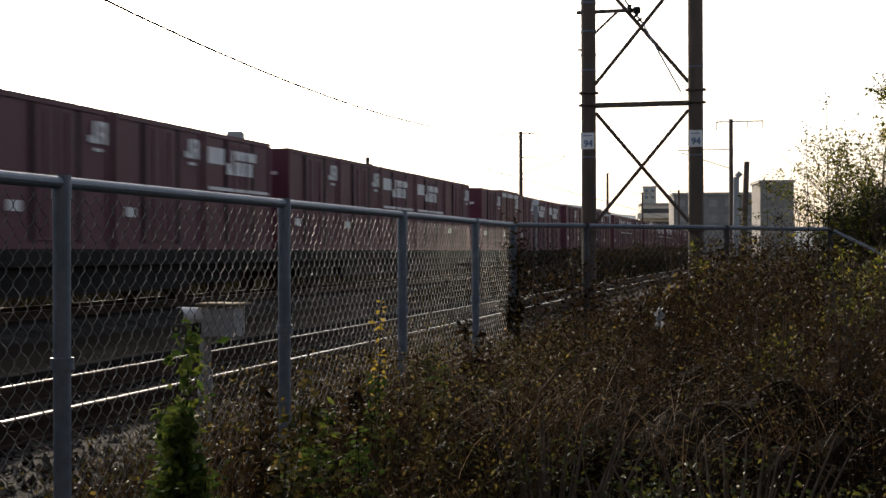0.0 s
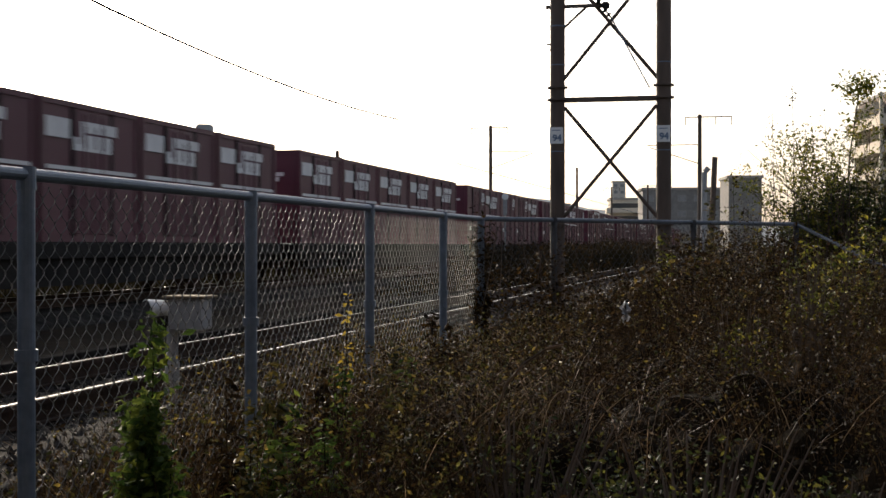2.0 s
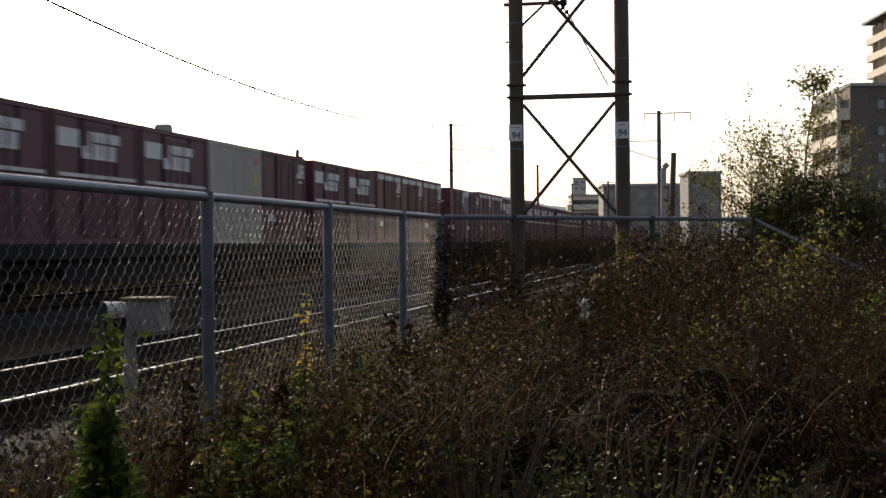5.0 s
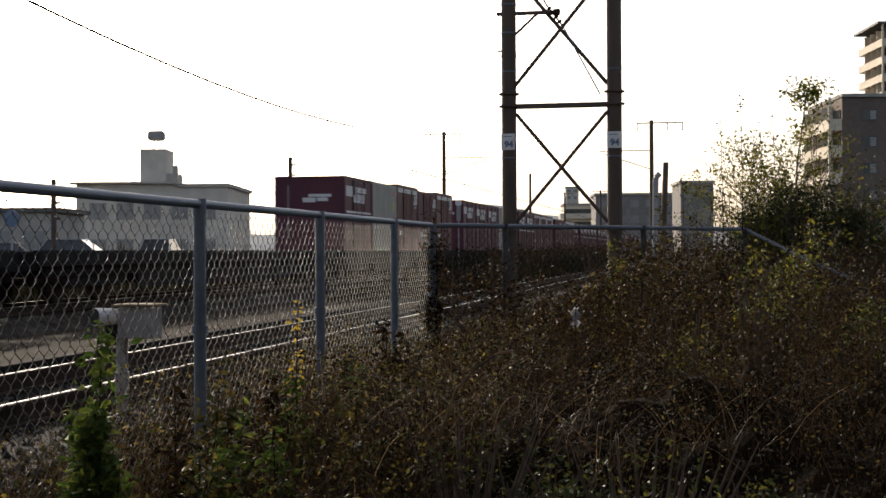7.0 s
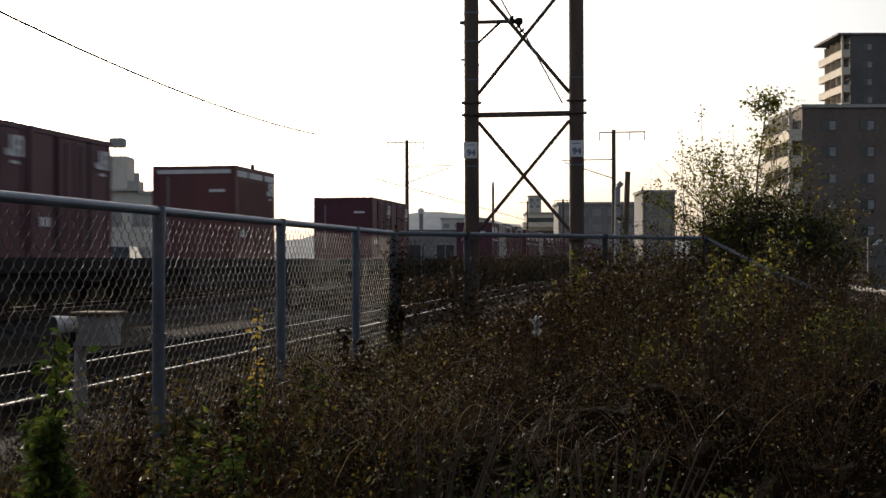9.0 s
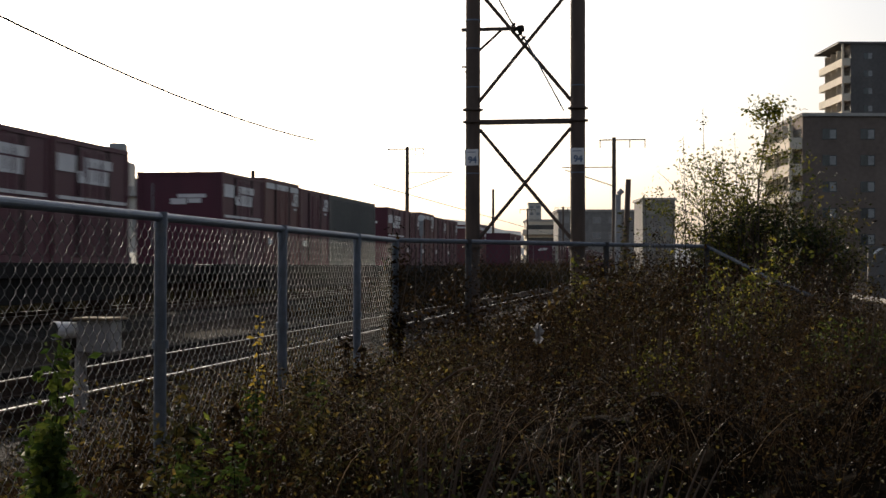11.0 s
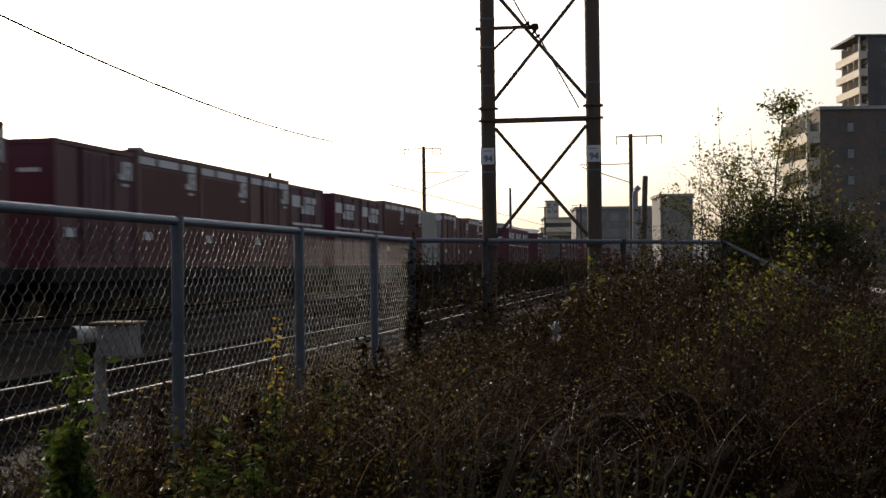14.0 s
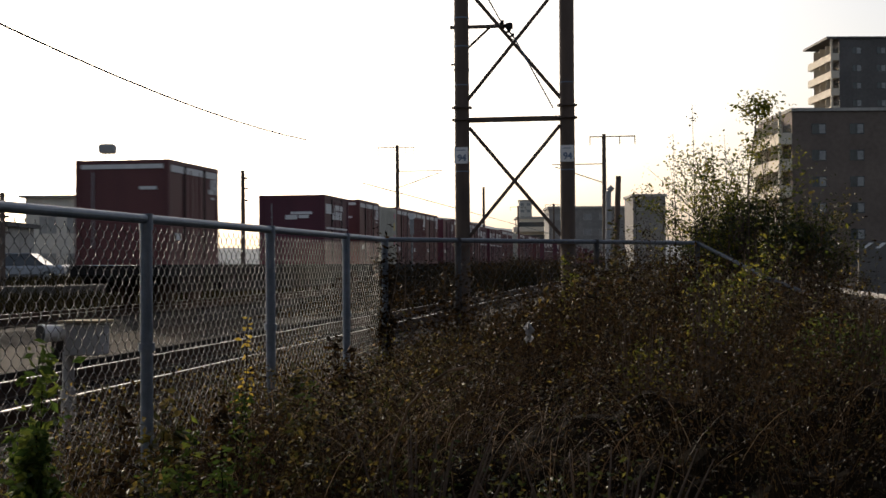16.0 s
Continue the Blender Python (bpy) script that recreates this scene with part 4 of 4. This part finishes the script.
        x = r.uniform(-10.6, -7.2)
        k = min(1.0, (y - 34) / 22)
        return x, y, 0.0, k * (1.05 + 0.9 * abs(noise.noise((x, y * 0.3, 3))))

    v, f = blades(rng, 12000, between, 1.25, 0.02, 0.5)
    tagged(raw("track_weeds", v, f, M_SCRUB), "brown weeds grown up between the tracks", "weeds", kind="stuff")

    def between_leaf(r):
        x, y, z, k = between(r)
        return x, y, k * 1.25 * r.random() ** 0.6

    v, f = leaves(rng, 30000, between_leaf, 0.14)
    tagged(raw("track_weed_leaves", v, f, M_DRYLEAF), "withered leaves of weeds between the tracks", "weeds", kind="stuff")


def weed(x, y, h, spread, count, mat, label, seed, size=0.07, name="tall_weed"):
    rng = np.random.default_rng(seed)
    w = thing(name, label, "plant", x, y, 0)
    bm = bmesh.new()
    stems = []
    for i in range(max(2, int(spread * 26))):
        a = rng.uniform(0, 6.28)
        o = spread * rng.uniform(0.1, 0.6)
        tip = Vector((math.cos(a) * o, math.sin(a) * o, h * rng.uniform(0.55, 1.0)))
        if i == 0:
            tip = Vector((0, 0, h))
        mid = tip * 0.5 + Vector((rng.normal() * 0.02, rng.normal() * 0.02, 0))
        tube(bm, (tip.x * 0.2, tip.y * 0.2, -0.02), mid, 0.006, 0.004, n=5)
        tube(bm, mid, tip, 0.004, 0.002, n=5)
        stems.append((Vector((tip.x * 0.2, tip.y * 0.2, 0)), mid, tip))
    tagged(part("stem", bm, M_DRY, w), kind="stuff")

    def on_stem(r):
        a, m, t = stems[r.integers(len(stems))]
        u = r.random() ** 0.8
        p = a.lerp(m, u * 2) if u < 0.5 else m.lerp(t, u * 2 - 1)
        k = 0.05 + 0.10 * (1 - u)
        return p + Vector((r.normal() * k * spread * 2, r.normal() * k * spread * 2, r.normal() * 0.02))

    v, f = leaves(rng, count, on_stem, size)
    raw("foliage", v, f, mat, w)
    return w


def shrub(x, y, h, spread, count, mat, label, seed, size=0.07, forks=3, stems=5):
    """A many-limbed bush: tapered limbs that fork, and leaves in clumps on their ends."""
    rng = np.random.default_rng(seed)
    w = thing("shrub", label, "shrub", x, y, 0)
    bm = bmesh.new()
    ends = []

    def grow(p, d, length, r, depth):
        q = p + d * length
        tube(bm, p, q, r, r * 0.65, n=6, caps=False)
        if depth == 0:
            ends.append((p, q))
            return
        for _ in range(3 if depth > 1 else 2):
            nd = (d + Vector((rng.normal() * 0.45, rng.normal() * 0.45, rng.normal() * 0.25 + 0.15))).normalized()
            grow(q, nd, length * rng.uniform(0.55, 0.85), r * 0.6, depth - 1)
        ends.append((p, q))

    for _ in range(stems):
        a = rng.uniform(0, 6.28)
        d = Vector((math.cos(a) * spread / h * 0.6, math.sin(a) * spread / h * 0.6, 1)).normalized()
        grow(Vector((math.cos(a) * 0.1, math.sin(a) * 0.1, -0.02)), d, h * rng.uniform(0.3, 0.42), 0.014, forks)
    part("trunk", bm, M_BARK, w)

    def clump(r):
        p, q = ends[r.integers(len(ends))]
        c = p.lerp(q, r.uniform(0.2, 1.1))
        return c + Vector((r.normal(), r.normal(), r.normal())) * 0.055

    v, f = leaves(rng, count, clump, size)
    raw("crown", v, f, mat, w)
    return w


def hedge(x, y, z, radii, count, mat, label, seed, size):
    """A leafy mass on many thin stems, with gaps and an uneven outline."""
    rng = np.random.default_rng(seed)
    w = thing("shrub", label, "shrub", x, y, 0)
    bm = bmesh.new()
    for _ in range(26):
        a, u = rng.uniform(0, 6.28), rng.random() ** 0.5
        tip = Vector((math.cos(a) * u * radii[0], math.sin(a) * u * radii[1], z + radii[2] * rng.uniform(0.2, 1.25)))
        mid = Vector((tip.x * 0.7, tip.y * 0.7, tip.z * 0.55))
        tube(bm, (tip.x * 0.35, tip.y * 0.35, -0.02), mid, 0.011, 0.008, n=5, caps=False)
        tube(bm, mid, tip, 0.008, 0.003, n=5, caps=False)
    tagged(part("stem", bm, M_BARK, w), kind="stuff")

    def inside(g):
        while True:
            p = Vector((g.uniform(-1.2, 1.2), g.uniform(-1.2, 1.2), g.uniform(-1.3, 1.25)))
            q = Vector((p.x * radii[0] + x, p.y * radii[1] + y, p.z * radii[2] + z))
            if p.length < 1.0 + 0.5 * noise.noise(q * 2.6) and noise.noise(q * 5.0) > -0.22:
                return p.x * radii[0], p.y * radii[1], p.z * radii[2] + z

    v, f = leaves(rng, count, inside, size)
    raw("crown", v, f, mat, w)
    return w


def sapling(x, y, h, label, seed):
    rng = np.random.default_rng(seed)
    w = thing("sapling", label, "tree", x, y, 0)
    pts = [Vector((0, 0, -0.02)), Vector((0.05, 0, h * 0.4)), Vector((0.12, 0.02, h * 0.75)), Vector((0.24, 0.03, h))]
    bm = bmesh.new()
    for i, r in enumerate((0.022, 0.016, 0.01)):
        tube(bm, pts[i], pts[i + 1], r, r * 0.7, n=6, caps=False)
    tips = []
    for i in range(14):
        u = rng.uniform(0.35, 1.0)
        p = pts[1].lerp(pts[3], (u - 0.35) / 0.65)
        q = p + Vector((rng.normal() * 0.14, rng.normal() * 0.14, rng.uniform(0.05, 0.25)))
        tube(bm, p, q, 0.005, 0.002, n=4, caps=False)
        tips.append(q)
    part("trunk", bm, M_BARK, w)

    def tuft(g):
        if g.random() < 0.6:
            return pts[3] + Vector((g.normal() * 0.13, g.normal() * 0.1, g.normal() * 0.09))
        return tips[g.integers(len(tips))] + Vector((g.normal(), g.normal(), g.normal())) * 0.05

    v, f = leaves(rng, 750, tuft, 0.065)
    raw("crown", v, f, M_SHRUB, w)
    return w


def creeper(a, b, z0, z1, r, count, mat, label, seed):
    """Climbing stems along a line of fence with leaves round them."""
    rng = np.random.default_rng(seed)
    w = thing("creeper", label, "plant", a[0], a[1], 0)
    dx, dy = b[0] - a[0], b[1] - a[1]
    bm = bmesh.new()
    for i in range(max(3, int(math.hypot(dx, dy) * 7))):
        u = rng.random()
        p = Vector((dx * u + rng.normal() * r * 0.4, dy * u + rng.normal() * r * 0.4, -0.02))
        for k in range(4):
            q = p + Vector((rng.normal() * 0.05, rng.normal() * 0.05, z1 / 4.2))
            tube(bm, p, q, 0.005, 0.004, n=4, caps=False)
            p = q
    tagged(part("stem", bm, M_BARK, w), kind="stuff")

    def spot(g):
        u = g.random()
        z = z0 + (z1 - z0) * g.random() ** 0.8
        z = z * (0.86 + 0.3 * noise.noise((u * 6, z * 2, seed)))
        return dx * u + g.normal() * r, dy * u + g.normal() * r, z

    v, f = leaves(rng, count, spot, 0.05)
    raw("foliage", v, f, mat, w)
    return w


def right_side():
    k = thing("kerb", "long low concrete kerb beyond the weeds", "kerb", 8.4, 0, 0, kind="structure")
    first = part("kerb_stone", boxes((-0.1, 0.1, -0.98, 0.98, -0.05, 0.16), bevel=0.015), M_CONC, k)
    first.location.y = 20
    for i in range(1, 60):
        o = new("kerb_stone", first.data)
        o.parent = k
        o.location.y = 20 + 2 * i
    b = thing("striped_barrier", "dark barrier panel with slanted white stripes", "barrier", 8.3, 60, 0, 10)
    part("panel", boxes((0, 4.2, 0, 0.12, 0.0, 2.3)), M_TILED, b)
    for i in range(7):
        bm = bmesh.new()
        x = 0.15 + i * 0.56
        vs = [bm.verts.new(p) for p in ((x, -0.008, 1.98), (x + 0.2, -0.008, 1.98), (x + 0.5, -0.008, 2.22), (x + 0.3, -0.008, 2.22))]
        bm.faces.new(vs)
        ext = bmesh.ops.extrude_face_region(bm, geom=bm.faces[:])
        bmesh.ops.translate(bm, verts=[v for v in ext["geom"] if isinstance(v, bmesh.types.BMVert)], vec=(0, 0.006, 0))
        bmesh.ops.recalc_face_normals(bm, faces=bm.faces)
        part("stripe", bm, M_WPAINT, b)


def plants():
    weed(-2.17, 4.62, 1.14, 0.24, 2200, M_GREEN, "tall leafy green weed against the fence", 1, 0.05)
    weed(-2.1, 4.5, 0.7, 0.26, 1200, M_GREEN, "bushy green weed beside the taller one", 14, 0.05)
    weed(-2.12, 6.0, 0.72, 0.18, 420, M_GREEN, "green weed at the fence foot", 2, 0.05)
    weed(-2.2, 7.1, 1.12, 0.1, 130, M_YLEAF, "slim weed with bright yellow leaves", 3, 0.04)
    weed(-2.2, 7.0, 0.78, 0.16, 420, M_GREEN, "green weed below the yellow leaves", 4, 0.05)
    weed(-2.0, 5.35, 0.62, 0.24, 900, M_GREEN, "low green and yellow weed", 5, 0.045)
    weed(-1.7, 6.4, 0.65, 0.35, 800, M_OLIVE, "low olive weed among dry grass", 15, 0.045)
    weed(-1.75, 4.4, 0.55, 0.3, 800, M_GREEN, "low green weed near the fence", 16, 0.045)
    for wx, wy, wh, wm, seed in ((-1.95, 5.0, 0.62, M_OLIVE, 91), (-1.85, 5.6, 0.66, M_GREEN, 92), (-2.0, 6.25, 0.74, M_GREEN, 93), (-1.8, 6.9, 0.7, M_OLIVE, 94), (-1.95, 7.5, 0.8, M_GREEN, 95)):
        weed(wx, wy, wh, 0.2, 520, wm, "leafy green and yellowing weed along the fence foot", seed, 0.042)
    weed(-2.15, 5.25, 0.86, 0.14, 500, M_DRYLEAF, "withered reddish-brown weed against the fence", 71, 0.045)
    weed(-2.12, 5.7, 0.88, 0.16, 620, M_OLIVE, "olive weed beside a fence post", 72, 0.05)
    weed(-2.15, 6.5, 0.8, 0.2, 620, M_DRYLEAF, "brown dried weed against the fence mesh", 73, 0.05)
    weed(-2.1, 7.7, 0.85, 0.2, 620, M_OLIVE, "olive weed climbing the fence mesh", 74, 0.05)
    weed(-2.12, 8.8, 0.95, 0.22, 700, M_DRYLEAF, "brown dried weed leaning on the fence", 75, 0.055)
    weed(-0.9, 12.6, 1.5, 0.13, 330, M_SHRUB, "slender climber with yellow-green leaves by the fence", 6, 0.06)
    weed(-0.86, 12.5, 1.05, 0.09, 60, M_YLEAF, "short climber with yellow leaves by the fence", 19, 0.05)
    shrub(0.8, 16.8, 2.6, 0.28, 2300, M_SHRUB, "airy yellow-green shrub rising behind the fence end", 7, 0.045)
    shrub(1.02, 16.9, 2.9, 0.28, 4200, M_SHRUB, "tall leafy shrub lit from behind", 8, 0.05)
    shrub(1.3, 17.2, 2.5, 0.45, 1900, M_OLIVE, "thin leafy shrub beside the taller one", 9, 0.05, 3, 4)
    shrub(1.75, 17.0, 2.45, 0.75, 420, M_OLIVE, "sparse reaching branches with a few leaves", 10, 0.07, 2, 4)
    for cx, cz, rx, rz, n, seed in ((0.62, 1.78, 0.3, 0.2, 2300, 41), (0.95, 1.92, 0.32, 0.24, 3000, 42), (1.4, 1.85, 0.3, 0.22, 2600, 43), (1.72, 1.7, 0.28, 0.2, 1700, 45), (1.2, 1.5, 0.5, 0.24, 2200, 46), (1.75, 1.4, 0.35, 0.16, 900, 47)):
        hedge(cx, 16.4, cz, (rx, 0.35, rz), int(n * 0.2), M_EVERGREEN, "dense dark evergreen clump behind the fence end", seed, 0.065)
    shrub(0.75, 16.4, 2.15, 0.55, 2400, M_EVERGREEN, "dark leafy evergreen bush behind the fence end", 57, 0.055)
    shrub(1.4, 16.5, 2.05, 0.6, 2400, M_EVERGREEN, "spreading dark evergreen bush", 58, 0.055)
    shrub(1.9, 16.6, 1.75, 0.5, 900, M_OLIVE, "thin olive bush beside the evergreens", 59, 0.055)
    hedge(0.6, 16.2, 1.55, (0.3, 0.3, 0.25), 900, M_SHRUB, "yellow-green leaves at the shrub's edge", 48, 0.055)
    sapling(0.95, 17.6, 3.35, "slim sapling with a leafy tuft at its top", 44)
    shrub(1.6, 14.4, 0.95, 0.7, 2400, M_DRYLEAF, "low tangled brown bush by the fence", 12, 0.06)
    shrub(0.3, 16.4, 2.5, 0.45, 30, M_SHRUB, "nearly bare upright twigs above the fence", 18, 0.06, 2, 3)
    shrub(-0.35, 16.6, 2.1, 0.4, 24, M_DRYLEAF, "bare curved twigs above the fence rail", 20, 0.05, 2, 3)
    weed(-0.62, 17.5, 2.15, 0.1, 200, M_OLIVE, "slim leafy sapling beside the pipe posts", 22, 0.07)
    shrub(0.72, 12.7, 1.5, 0.35, 1500, M_SHRUB, "low leafy bush under the bent rail", 17, 0.055)
    creeper(CORNER, CORNER, 0.3, 1.66, 0.05, 1700, M_DRYLEAF, "withered brown creeper on the fence corner post", 13)
    creeper((-1.84, 12.2), (-1.82, 12.22), 0.3, 1.5, 0.06, 420, M_DRYLEAF, "withered creeper on a fence post", 31)
    creeper((-2.2, 11.7), (-0.9, 13.5), 0.5, 1.45, 0.1, 2600, M_DRYLEAF, "brown climbing weeds on the fence", 32)
    creeper((-0.9, 13.5), (0.36, 15.2), 0.6, 1.62, 0.12, 5200, M_DRYLEAF, "dense brown creeper covering the fence", 33)
    creeper((-0.7, 13.7), (0.36, 15.2), 0.6, 1.66, 0.14, 700, M_OLIVE, "olive creeper on the fence", 34)
    creeper((0.36, 15.2), (1.05, 13.1), 0.4, 1.2, 0.16, 1300, M_OLIVE, "leafy creeper hanging under the bent rail", 35)
    creeper((0.36, 15.2), (1.2, 12.8), 0.4, 1.12, 0.2, 2200, M_DRYLEAF, "withered creeper hanging on the bent rail", 36)
    hedge(0.55, 11.6, 1.05, (0.22, 0.25, 0.28), 380, M_SHRUB, "leafy yellow-green clump in the thicket", 51, 0.04)
    hedge(0.3, 9.8, 0.98, (0.16, 0.2, 0.2), 200, M_SHRUB, "yellow-green sprig in the thicket", 56, 0.04)
    hedge(-0.15, 9.4, 0.7, (0.25, 0.25, 0.25), 420, M_SHRUB, "small yellow-green weed clump in the thicket", 52, 0.035)
    hedge(1.25, 10.2, 0.8, (0.35, 0.35, 0.3), 700, M_GREEN, "green weed clump in the thicket", 53, 0.04)
    for k in range(9):
        hedge(-1.15 + 0.2 * k, 5.0 + 0.9 * ((k * 7) % 5) / 4, 0.26, (0.26, 0.3, 0.17), 420, M_EVERGREEN, "low dark green weeds in the shaded hollow", 80 + k, 0.035)
    hedge(-1.1, 6.0, 0.4, (0.5, 0.5, 0.22), 500, M_EVERGREEN, "low green weeds among dry stems", 54, 0.032)
    hedge(-0.3, 5.6, 0.42, (0.5, 0.5, 0.22), 400, M_EVERGREEN, "low green weeds in withered growth", 55, 0.032)
    for x, y, n, h, seed in ((-1.75, 7.3, 90, 0.75, 61), (-1.4, 7.0, 110, 0.78, 63), (-1.15, 7.3, 70, 0.85, 66), (-0.6, 7.0, 40, 0.8, 64), (-0.1, 7.2, 26, 0.85, 67), (0.5, 7.4, 20, 0.85, 65)):
        g = np.random.default_rng(seed)
        tuft = thing("grass_tuft", "arching tuft of pale dry grass in the thicket", "grass", x, y, 0, group="dry grass tufts")
        v, f = blades(g, n, lambda r: (r.normal() * 0.14, r.normal() * 0.14, 0.0, 1.0), h * 1.4, 0.003, 1.5, segs=8)
        raw("foliage", v, f, M_STRAW, tuft)
    cane = thing("dry_cane", "single pale dry cane arching over the weeds", "cane", -1.3, 6.2, 0)
    pts = [Vector((0.0, 0, 0)), Vector((0.03, 0, 0.5)), Vector((0.12, 0.02, 0.765)), Vector((0.2, 0.03, 0.86)), Vector((0.3, 0.04, 0.93)), Vector((0.38, 0.05, 0.95))]
    part("stalk", tubes(*[(pts[i], pts[i + 1], 0.008, 0.006) for i in range(5)], n=6), M_STRAW, cane)
    rng = np.random.default_rng(21)
    for x, y, h in ((0.3, 14.4, 3.05), (0.1, 14.3, 2.75), (-0.3, 15, 2.15)):
        p = thing("tall_reed", "tall thin dry reed with a feathery head", "reed", x, y, 0, group="reeds above the fence")
        part("stalk", tubes(((0, 0, 0), (0.02, 0.02, h * 0.6), 0.004), ((0.02, 0.02, h * 0.6), (0.0, 0.05, h), 0.0035, 0.002), n=5), M_DRY, p)
        v, f = leaves(rng, 14, lambda r: (0.0 + r.normal() * 0.03, 0.05, h * r.uniform(0.93, 1.0)), 0.04)
        tagged(raw("head", v, f, M_DRYLEAF, p), kind="stuff")
    tag = thing("plastic_scrap", "torn white plastic scrap caught in the weeds", "litter", -0.9, 9.07, 0)
    bm = bmesh.new()
    bmesh.ops.create_grid(bm, x_segments=5, y_segments=7, size=0.5)
    for v in bm.verts:
        x, y = v.co.x, v.co.y
        v.co = Vector((x * 0.045 * (1.0 + 0.6 * math.sin(y * 11)) + 0.012 * math.sin(y * 17), 0.025 * math.sin(x * 9 + y * 6), 0.97 + y * 0.12 + 0.02 * math.sin(x * 13)))
    part("sheet", bm, M_PLASTIC, tag)
    part("twig", tubes(((0, 0, 0), (0, 0.01, 1.06), 0.005), n=5), M_DRY, tag)


def motions():
    times = [0, 1, 2, 3, 4, 5, 6, 7, 8, 9, 10, 11, 12, 13, 14, 15, 16]
    for ob, x, s, z in ROLLING:
        walk(ob, [(t, pose(x, s + travel(t), z)) for t in times])


ground()
walls_behind()
low_block()
distance()
tower()
masts()
trackside_box()
fences()
train()
parking()
cars()
right_side()
shade_core()
thicket()
plants()
loose_stones()
rails()
cable_trough()
motions()
